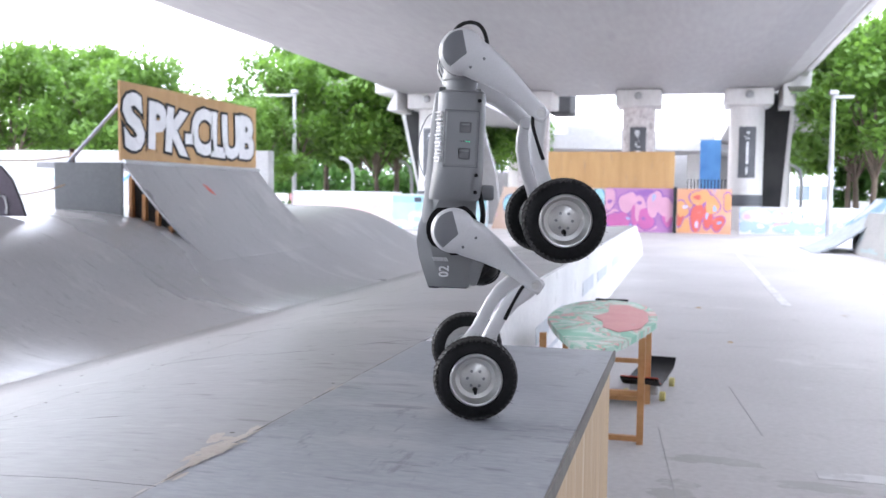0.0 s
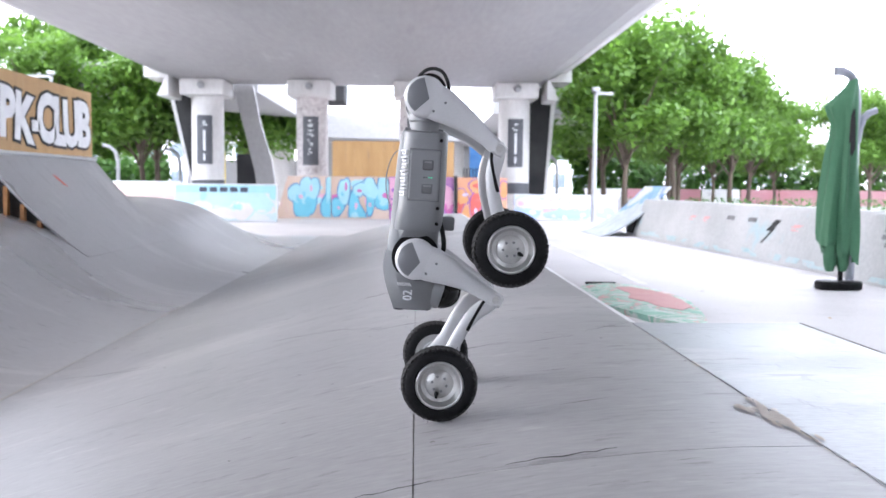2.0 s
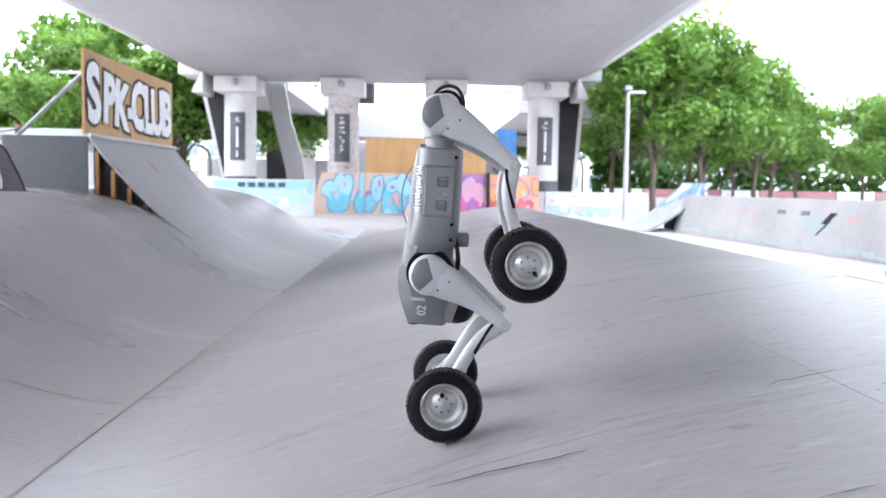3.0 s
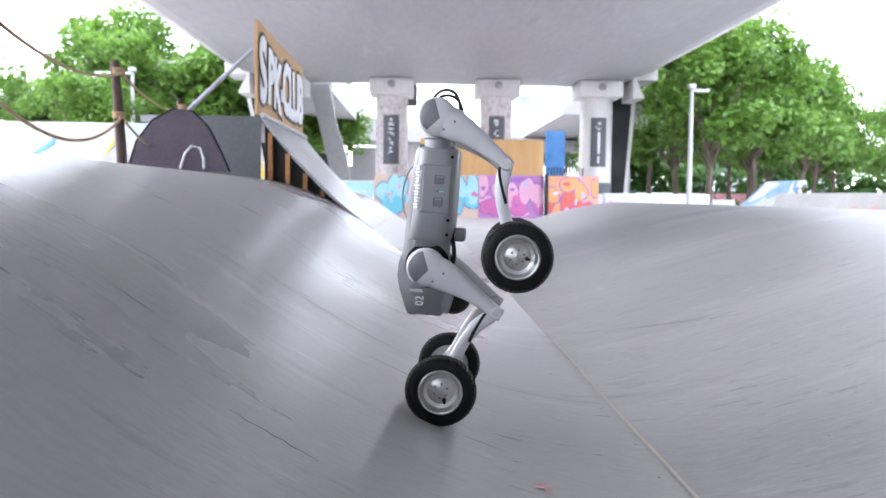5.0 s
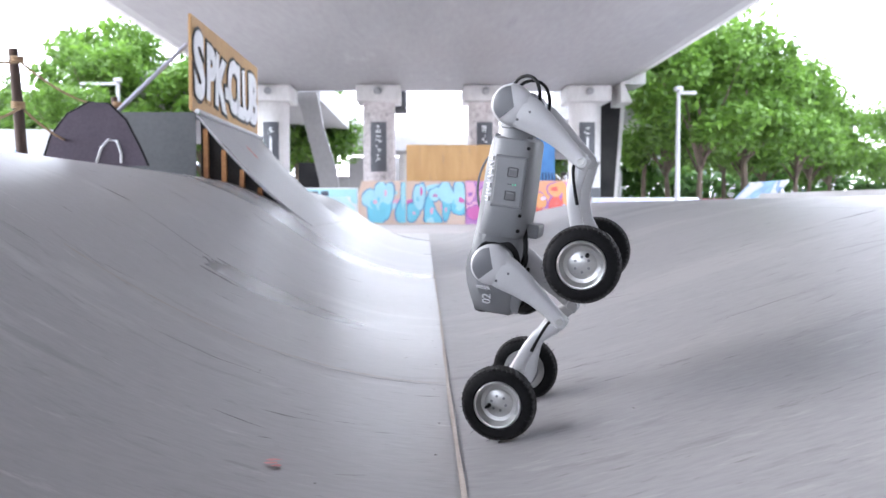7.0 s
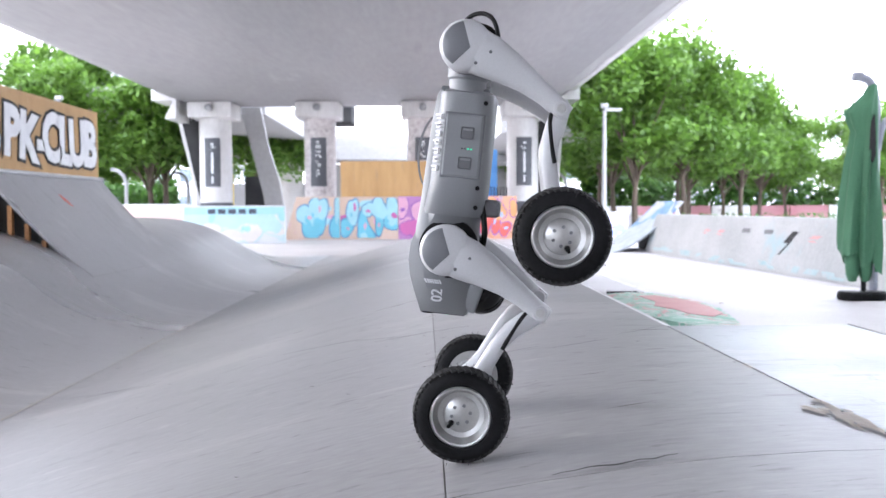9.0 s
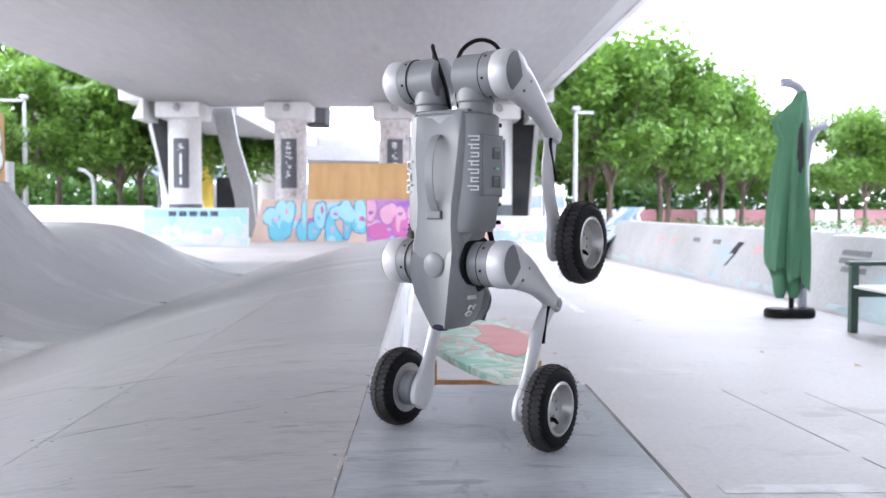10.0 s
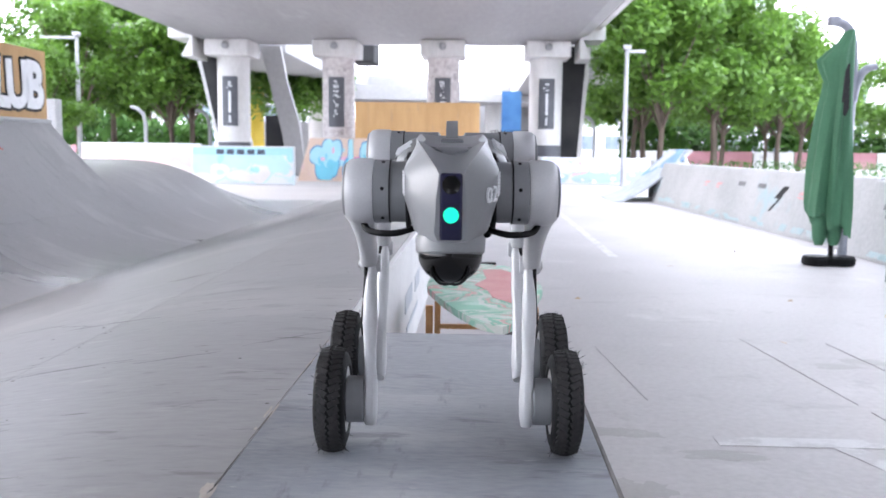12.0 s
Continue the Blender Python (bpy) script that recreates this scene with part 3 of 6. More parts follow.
for y in (Y0 + 0.05, Y1 - 0.05):
    part("brace", tube(B(), [(-5.08, y, ZT + 0.62), (-5.75, y, ZT - 0.02)], 0.022, 8), POLE, pipe, "grey steel brace")
bm = B()
bm.faces.new([bm.verts.new((VALLEY - math.sqrt((z - 0.016) / 0.29) + 0.008, y, z)) for y, z in ((7.24, 1.21), (7.30, 1.20), (7.36, 1.12), (7.38, 1.07), (7.31, 1.10), (7.27, 1.15))])
part("red_mark", bm, RED, pipe, "small red paint mark")

# rope fence on the crest of the bank
fence = thing("rope_fence", "weathered wooden posts strung with jute rope", "rope fence")
posts = [(-5.07, 0.75, 0.86, 1.42, 0.034), (-5.45, 3.38, 0.85, 1.55, 0.034), (-5.75, 6.1, 0.85, 1.58, 0.034), (-5.0, -2.2, 0.84, 1.4, 0.04)]
for x, y, z0, z1, r in posts:
    bm = B()
    tube(bm, [(x, y, z0), (x - 0.02, y, (z0 + z1) / 2), (x - 0.045, y, z1)], [r, r * 0.95, r * 0.85], 12)
    post = part("post", bm, POST, fence, "dark weathered wooden post", smooth=True)
    for z in (z1 - 0.08, z1 - 0.36):
        bm = B()
        for k in range(3):
            lathe(bm, [(r + 0.001, -0.008), (r + 0.011, 0), (r + 0.001, 0.008)], 14, "z", pose(x - 0.02, y, z + 0.015 * k, 6, 4))
        part("rope_coil", bm, ROPE, post, "coiled jute rope", smooth=True)
for (xa, ya, _, za, _), (xb, yb, _, zb, _) in ((posts[3], posts[0]), (posts[0], posts[1]), (posts[1], posts[2])):
    for drop, sag in ((0.08, 0.09), (0.36, 0.16)):
        pts = [(xa + (xb - xa) * k / 16, ya + (yb - ya) * k / 16, (za + (zb - za) * k / 16) - drop - sag * 4 * (k / 16) * (1 - k / 16)) for k in range(17)]
        part("rope", tube(B(), pts, 0.008, 8), ROPE, fence, "sagging jute rope", smooth=True)

# pop-up flag
flag = thing("popup_banner", "plum domed pop-up banner with a white curl", "banner")
bm = B()
pts = [(-0.36, 0.0), (-0.30, 0.22), (-0.19, 0.38), (-0.04, 0.47), (0.10, 0.46), (0.22, 0.34), (0.32, 0.14), (0.38, 0.0)]
prism(bm, pts, -0.006, 0.006)
part("cloth", bm, FLAGCLOTH, flag, "plum cloth")
part("rim", tube(B(), [(x, 0, z) for x, z in pts], 0.009, 8), BLACK, flag, "black sprung rim")
part("curl", tube(B(), [(0.02, -0.01, 0.02), (0.05, -0.01, 0.13), (0.10, -0.01, 0.19), (0.16, -0.01, 0.18), (0.19, -0.01, 0.09), (0.19, -0.01, 0.02)], 0.011, 6), INK, flag, "white curl")
flag.matrix_basis = pose(-5.34, 4.3, 0.87, -8, 0, 8)

# low wall beyond the bank
bm = B()
block(bm, -30, -7.2, 14.0, 14.25, 0, 1.95, 0.02)
lowwall = tagged(part("wall_west", bm, WALLPAINT), "long pale low wall with small paint strokes", "wall", kind="structure")
for x, c, w in ((-10.6, BLUEPANEL, 0.5), (-9.3, YELLOW, 0.25), (-12.5, MURALCYAN, 0.9), (-8.4, MURALCYAN, 0.6)):
    part("paint_stroke", prism(B(), [(x, 1.25), (x + w, 1.55), (x + w * 1.05, 1.68), (x + 0.08, 1.36)], 13.985, 13.996), c, lowwall)

# ---- bridge ----
deck = thing("bridge_deck", "wide grey concrete bridge deck overhead with pale edges", "bridge", kind="structure")
# The slab runs on unseen to y=-70 to cut the light from behind.
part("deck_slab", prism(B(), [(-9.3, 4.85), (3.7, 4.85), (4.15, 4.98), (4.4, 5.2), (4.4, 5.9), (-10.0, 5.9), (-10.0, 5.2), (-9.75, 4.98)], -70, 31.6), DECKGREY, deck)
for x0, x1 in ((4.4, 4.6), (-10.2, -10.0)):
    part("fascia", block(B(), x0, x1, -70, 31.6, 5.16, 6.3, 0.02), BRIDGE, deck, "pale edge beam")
# Walls added out of view to block sky light from south and east.
back = thing("back_wall", "added plain wall out of view, blocking light from behind and the east", "wall", kind="structure")
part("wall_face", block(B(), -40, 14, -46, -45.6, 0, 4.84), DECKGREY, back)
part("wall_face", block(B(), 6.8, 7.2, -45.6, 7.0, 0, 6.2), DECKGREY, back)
COLX = [-8.42, -4.6, -0.82, 2.85]
pierbent = thing("pier_bent", "row of round concrete piers under a pale cross beam", "bridge piers", kind="structure")
for i, x in enumerate(COLX):
    bm = B()
    lathe(bm, [(0.58, 0), (0.58, 4.29)], 28, "z", Matrix.Translation((x, 30.72, 0)))
    col = part("pier", bm, PIER if i in (1, 2) else BRIDGE, pierbent, "round concrete pier", smooth=True)
    part("capital", block(B(), x - 0.78, x + 0.78, 29.7, 31.5, 4.28, 4.846, 0.05), BRIDGE, pierbent, "square pale capital")
    bm = B()
    for k in range(9):
        a0, a1 = radians(-28 + 56 * k / 9), radians(-28 + 56 * (k + 1) / 9)
        q = [(x + 0.6 * math.sin(a), 30.72 - 0.6 * math.cos(a)) for a in (a0, a1)]
        bm.faces.new([bm.verts.new((*p, z)) for p, z in ((q[0], 1.82), (q[1], 1.82), (q[1], 3.58), (q[0], 3.58))])
    ban = part("banner", bm, BANNER, col, "charcoal banner with pale print")
    glyphs = [3.2, 2.86, 2.52, 2.18] if i in (1, 2) else [3.15]
    for z in glyphs:
        for k in range(4):
            w, h = random.uniform(0.05, 0.13), random.uniform(0.03, 0.06)
            part("print", block(B(), x - 0.13 + random.uniform(0, 0.26 - w), x - 0.13 + 0.26 - random.uniform(0, 0.26 - w), 30.098, 30.106, z + k * 0.065, z + k * 0.065 + h), INK, pierbent, "pale print on the banner")
    if i not in (1, 2):
        part("print", block(B(), x - 0.035, x + 0.045, 30.098, 30.106, 2.3, 3.05), INK, pierbent, "pale print on the banner")
        part("print", block(B(), x - 0.03, x + 0.03, 30.098, 30.106, 1.95, 2.2), INK, pierbent, "pale print on the banner")
    bm = B()
    lathe(bm, [(0.592, 0.85), (0.592, 1.25)], 28, "z", Matrix.Translation((x, 30.72, 0)))
    part("painted_band", bm, BANNER if i in (0, 3) else MURALBLUE, pierbent, "painted band round the pier", smooth=True)
    bm = B()
    bmesh.ops.create_icosphere(bm, subdivisions=2, radius=0.14, matrix=Matrix.Translation((x, 29.62, 4.62)))
    part("floodlight", bm, LAMPGREY, pierbent, "small round floodlight", smooth=True)
for s, x in ((-1, -9.6), (1, 4.0)):
    part("corner_bracket", prism(B(), [(x, 4.84), (x + s * 0.75, 4.84), (x + s * 0.75, 5.9), (x - s * 0.1, 5.9), (x - s * 0.1, 4.2), (x + s * 0.3, 4.2)], 29.4, 31.2), BRIDGE, pierbent, "pale corner bracket")
    low = x - s * 0.55 if s < 0 else x + 0.02
    part("raking_wall", prism(B(), [(x + s * 0.55, 4.84), (x + s * 0.35, 4.84), (low, 1.2), (low, 0.0), (low + s * 0.25, 0.0), (low + s * 0.25, 1.2)], 31.6, 36), BRIDGE, pierbent, "raking side wall")
    # Solid near-black slab: the shade beside the pier put into a shape.
    part("dark_recess", prism(B(), [(x + s * 0.38, 4.84), (x - s * 0.5, 4.84), (x - s * 0.62, 0.0), (low + s * 0.10, 0.0), (low + s * 0.10, 1.0)], 31.55, 33.0), SHADE, pierbent, "near-black slab standing for shade behind the pier")
bm = B()
prism(bm, [(-7.75, 4.84), (-7.0, 4.84), (-6.75, 3.5), (-6.3, 2.0), (-6.05, 0.0), (-6.75, 0.0), (-6.95, 1.6), (-7.35, 3.2)], 32.0, 32.3)
part("curved_leg", bm, DECKGREY, pierbent, "curved concrete leg")
# One more near-black slab, drawn for the shade next to the curved leg.
part("dark_recess", block(B(), -7.9, -7.05, 33.4, 33.6, 0, 2.3), SHADE, pierbent, "near-black slab standing for shade behind the pier")

ramp2 = thing("far_flyover", "far curved flyover with a pale soffit", "bridge", kind="structure")
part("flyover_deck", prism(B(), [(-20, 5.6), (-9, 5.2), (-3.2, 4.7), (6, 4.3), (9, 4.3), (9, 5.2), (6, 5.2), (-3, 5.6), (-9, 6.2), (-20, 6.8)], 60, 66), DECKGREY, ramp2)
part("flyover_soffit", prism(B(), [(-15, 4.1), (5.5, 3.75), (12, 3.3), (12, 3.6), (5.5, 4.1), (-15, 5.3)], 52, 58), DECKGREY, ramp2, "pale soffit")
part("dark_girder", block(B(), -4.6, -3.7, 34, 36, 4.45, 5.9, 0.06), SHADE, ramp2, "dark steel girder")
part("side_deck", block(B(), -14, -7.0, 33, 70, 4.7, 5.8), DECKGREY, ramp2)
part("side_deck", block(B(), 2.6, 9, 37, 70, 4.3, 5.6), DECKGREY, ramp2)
for x, y, r, mt in ((-12.0, 48, 0.6, YELLOW), (-3.9, 56, 0.7, BRIDGE), (1.6, 56, 0.7, BRIDGE), (-9.5, 56, 0.9, BRIDGE), (5.2, 44, 0.5, BRIDGE)):
    bm = B()
    lathe(bm, [(r, 0), (r, 4.6)], 20, "z", Matrix.Translation((x, y, 0)))
    part("far_pier", bm, mt, ramp2, smooth=True)
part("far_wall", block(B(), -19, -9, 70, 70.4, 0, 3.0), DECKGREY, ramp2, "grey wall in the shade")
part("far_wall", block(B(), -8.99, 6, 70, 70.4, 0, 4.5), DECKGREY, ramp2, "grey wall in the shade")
part("blue_panel", block(B(), 1.35, 2.1, 33, 33.1, 0, 3.3), BLUEPANEL, ramp2, "blue sheet")
for i in range(12):
    part("railing_bar", block(B(), 0.9 + i * 0.11, 0.94 + i * 0.11, 29.2, 29.23, 0.9, 1.75), SHADE, ramp2)

# ---- graffiti walls at the far end ----
GRAFFITI = {n: material("spray_" + n, [tuple(0.86 * u for u in c), c], 2.5, 0.65, worn=[(tuple(0.5 * u + 0.2 for u in c), -0.02, 4, 0.7)]) for n, c in (
    ("cyan", (0.16, 0.50, 0.62)), ("pale_cyan", (0.34, 0.60, 0.66)), ("deep_blue", (0.10, 0.24, 0.44)), ("magenta", (0.55, 0.14, 0.36)), ("violet", (0.30, 0.13, 0.40)), ("pink", (0.66, 0.36, 0.48)), ("orange", (0.66, 0.33, 0.14)), ("scarlet", (0.60, 0.12, 0.10)),
    ("white", (0.72, 0.73, 0.76)), ("sky_blue", (0.34, 0.45, 0.72)), ("lilac", (0.56, 0.52, 0.74)), ("mint", (0.45, 0.64, 0.68)), ("salmon", (0.66, 0.48, 0.44)), ("cream", (0.66, 0.62, 0.58)), ("ink", (0.06, 0.07, 0.10)))}


def graffiti(panel, x0, x1, y, z0, z1, seed, fills, ink, letters=6, size=0.34):
    """Bubble letters sprayed on a wall facing south: rounded blobs over a wider outline, with small highlights."""
    rng = random.Random(seed)
    high = z1 - z0

    def blob(cx, cz, rx, rz, depth, mat, label):
        ph, n = rng.uniform(0, 6.28), 22
        pts = []
        for k in range(n):
            a = 2 * math.pi * k / n
            w = 1 + 0.14 * math.sin(2 * a + ph) + 0.10 * math.sin(3 * a - ph)
            pts.append((min(x1 - 0.01, max(x0 + 0.01, cx + rx * w * math.cos(a))), min(z1 - 0.01, max(z0 + 0.01, cz + rz * w * math.sin(a)))))
        bm = B()
        bm.faces.new([bm.verts.new((px, y - depth, pz)) for px, pz in pts])
        part("sprayed_shape", bm, GRAFFITI[mat], panel, label)

    for k in range(4):
        blob(rng.uniform(x0, x1), rng.uniform(z0, z1), rng.uniform(0.2, 0.5), rng.uniform(0.1, 0.25), 0.004 + 0.0006 * k, rng.choice(fills[1:]), "sprayed cloud of colour")
    shapes = []
    for i in range(letters):
        cx = x0 + (x1 - x0) * (i + 0.5) / letters
        for j in range(2):
            shapes.append((cx + rng.gauss(0, 0.10), z0 + high * (0.30 + 0.36 * j + rng.gauss(0, 0.08)), (x1 - x0) / letters * rng.uniform(0.38, 0.72), high * size * rng.uniform(0.5, 1.05)))
    for i, (cx, cz, rx, rz) in enumerate(shapes):
        rng.seed(seed * 100 + i)
        blob(cx, cz, rx * 1.12 + 0.012, rz * 1.10 + 0.012, 0.009 + 0.0004 * i, ink, "dark sprayed outline")
    for i, (cx, cz, rx, rz) in enumerate(shapes):
        rng.seed(seed * 100 + i)
        blob(cx, cz, rx, rz, 0.016 + 0.0004 * i, fills[i % 2], "sprayed bubble letter")
    for i, (cx, cz, rx, rz) in enumerate(shapes):
        blob(cx + rng.gauss(0, rx * 0.3), cz + rng.gauss(0, rz * 0.3), rx * rng.uniform(0.2, 0.45), rz * rng.uniform(0.15, 0.4), 0.026 + 0.0003 * i, rng.choice(fills), "sprayed shading in a letter")


TANBASE = material("tan_sprayed_wall", [(0.50, 0.36, 0.27), (0.60, 0.46, 0.38)], 1.5, 0.7, worn=[((0.55, 0.36, 0.42), 0.02, 2, 0.7)])
PALEBASE = material("pale_sprayed_wall", [(0.50, 0.52, 0.55), (0.62, 0.63, 0.65)], 1.2, 0.7, worn=[((0.40, 0.56, 0.60), 0.03, 1.6, 0.7)])
VIOLETBASE = material("violet_sprayed_wall", [(0.34, 0.16, 0.36), (0.46, 0.22, 0.44)], 1.4, 0.7, worn=[((0.20, 0.26, 0.50), 0.02, 1.8, 0.8)])
WARMBASE = material("warm_sprayed_wall", [(0.58, 0.28, 0.16), (0.64, 0.36, 0.24)], 1.4, 0.7, worn=[((0.36, 0.30, 0.50), 0.03, 2.2, 0.8)])
gw = thing("graffiti_ramp", "broad ramp front covered in cyan and purple graffiti", "graffiti wall")
part("mural_panel", prism(B(), [(-5.4, 0), (-5.0, 1.38), (-3.6, 1.38), (-3.6, 0)], 27.1, 27.5), TANBASE, gw, "tan slanted end panel with graffiti")
for x0, x1, yy, mt, seed, fills, ink, n in ((-5.0, -3.56, 27.04, TANBASE, 3, ("cyan", "pale_cyan", "pink"), "deep_blue", 4), (-3.55, -1.65, 27.0, TANBASE, 5, ("cyan", "pale_cyan", "pink", "magenta"), "deep_blue", 5),
                                            (-1.64, 0.49, 27.0, VIOLETBASE, 7, ("magenta", "pink", "violet", "sky_blue"), "violet", 5), (0.61, 2.25, 26.9, WARMBASE, 9, ("scarlet", "orange", "sky_blue", "lilac"), "violet", 4)):
    pn = part("mural_panel", block(B(), x0, x1, yy, 27.4 if yy < 27.01 else 27.095, 0, 1.40), mt, gw, "graffiti panel")
    graffiti(pn, x0, x1, yy, 0.04, 1.38, seed, fills, ink, n)
part("upright", block(B(), 0.5, 0.6, 26.85, 27.0, 0, 1.45), SHADE, gw)
part("board", block(B(), -3.55, 0.5, 27.3, 27.36, 1.405, 2.58, 0.01), BOARD, gw, "tall tan plywood board")
for x0, x1, y, h, mt, lb, seed, fills, ink, n in ((2.5, 6.0, 27.2, 0.86, PALEBASE, "low wall with pale blue graffiti", 11, ("sky_blue", "lilac", "white", "pink"), "sky_blue", 7), (-7.9, -4.9, 24.0, 1.12, PALEBASE, "low wall with mint graffiti", 13, ("cream", "mint", "pale_cyan", "mint"), "mint", 5),
                                                  (-11.6, -7.95, 25.0, 1.18, PALEBASE, "low wall with pink graffiti", 15, ("cream", "salmon", "pink", "salmon"), "salmon", 6), (4.8, 8.0, 30.5, 0.7, CONCRETE, "pale concrete low wall", 0, (), "", 0)):
    lw = tagged(part("low_wall", block(B(), x0, x1, y, y + 0.25, 0, h, 0.02), mt), lb, "wall")
    if fills:
        graffiti(lw, x0, x1, y, 0.03, h - 0.03, seed, fills, ink, n, 0.30)
        if seed == 13:
            part("painted_band", block(B(), x0 + 0.05, x1 - 0.05, y - 0.034, y - 0.030, h - 0.26, h - 0.04), GRAFFITI["pale_cyan"], lw, "pale teal band")
        for k in range(5 if seed != 15 else 0):
            bx = (x0 + x1) / 2 - 0.75 + 0.30 * k
            part("print_bar", block(B(), bx, bx + 0.22, y - 0.042, y - 0.038, h - 0.24 if seed == 13 else 0.42, h - 0.10 if seed == 13 else 0.66), GRAFFITI["ink" if seed == 13 else "white"], lw, "unreadable sprayed characters")

# ---- east side: kicker, barriers, umbrellas, bench ----
kick = thing("kicker_ramp", "small curved kicker ramp with blue and white paint", "kicker ramp")
bm = B()
kp = [(3.45 + 1.65 * u, 1.15 * u ** 1.5 + 0.01) for u in np.linspace(0, 1, 14)]
prism(bm, kp + [(x, z - 0.04) for x, z in kp[::-1]], 17.6, 20.0)
part("riding_surface", bm, KICKER, kick, smooth=True)
for x, z0, x1 in ((4.95, 1.02, 5.15), (4.95, 1.02, 4.9)):
    for y in (17.7, 19.9):
        part("prop", tube(B(), [(x, y, z0), (x1 + 0.2, y, 0.0)], 0.03, 6), STEEL, kick)
# Panel coloured near-black to draw the shade under the kicker.
part("back_panel", block(B(), 4.6, 4.7, 17.75, 19.85, 0, 0.6), SHADE, kick, "near-black panel for the shade underneath")

for x0, x1, y0, y1, hh in ((4.28, 4.78, 8.25, 17.9, 0.86), (4.62, 4.9, 1.0, 8.05, 0.84)):
    wb = thing("concrete_barrier", "stained concrete barrier with sloping face and small paint marks", "barrier")
    bm = B()
    a = [bm.verts.new(p) for p in ((x1, y0, 0), (x1 + 0.28, y0, hh), (x1 + 0.5, y0, hh), (x1 + 0.6, y0, 0))]
    b = [bm.verts.new(p) for p in ((x0, y1, 0), (x0 + 0.28, y1, hh), (x0 + 0.5, y1, hh), (x0 + 0.6, y1, 0))]
    bm.faces.new(a)
    bm.faces.new(b[::-1])
    for i in range(4):
        bm.faces.new((a[i], a[(i + 1) % 4], b[(i + 1) % 4], b[i]))
    bmesh.ops.bevel(bm, geom=list(bm.edges), offset=0.015, segments=2, affect="EDGES")
    part("wall_body", bm, WALLPAINT, wb)

    def on_face(name, u, v, w, h, mat, skew=0.0):
        """A thin mark on the sloping face: u along it, v up it, both in metres."""
        bq = B()
        q = []
        for du, dv in ((-w, -h), (w, -h), (w, h), (-w, h)):
            y, z = u + du - skew * dv, v + dv
            x = x1 + (x0 - x1) * (y - y0) / (y1 - y0) + 0.28 * z / hh - 0.006
            q.append((x, y, z))
        f = [bq.verts.new(p) for p in q] + [bq.verts.new((x + 0.004, y, z)) for x, y, z in q]
        bq.faces.new(f[:4])
        bq.faces.new(f[7:3:-1])
        for i in range(4):
            bq.faces.new((f[i], f[(i + 1) % 4], f[4 + (i + 1) % 4], f[4 + i]))
        part(name, bq, mat, wb)
    if y0 > 5:
        on_face("paint_mark", 10.86, 0.56, 0.10, 0.09, BLACKPAINT, 1.2)
        on_face("paint_mark", 10.95, 0.40, 0.03, 0.12, BLACKPAINT, 1.2)
        for u in (11.7, 12.6):
            on_face("paint_mark", u, 0.62, 0.16, 0.035, DARKINK)
        for u in (10.1, 13.7, 14.4):
            on_face("paint_mark", u, 0.58, 0.13, 0.022, REDFADE, 2.6)
            on_face("paint_mark", u + 0.05, 0.52, 0.10, 0.012, REDFADE, -3.0)
    for k in range(16):
        u = y0 + 0.5 + (y1 - y0 - 1.0) * (k + random.random()) / 16
        on_face("teal_wash", u, random.uniform(0.05, 0.13), random.uniform(0.10, 0.30), random.uniform(0.015, 0.05), TEALWASH, random.uniform(-3, 3))
    if y0 < 5:
        for u, v, w in ((7.25, 0.66, 0.30), (7.22, 0.57, 0.34), (7.2, 0.48, 0.26), (6.1, 0.62, 0.28), (6.1, 0.5, 0.3)):
            on_face("print_bar", u, v, w, 0.03, DARKINK)


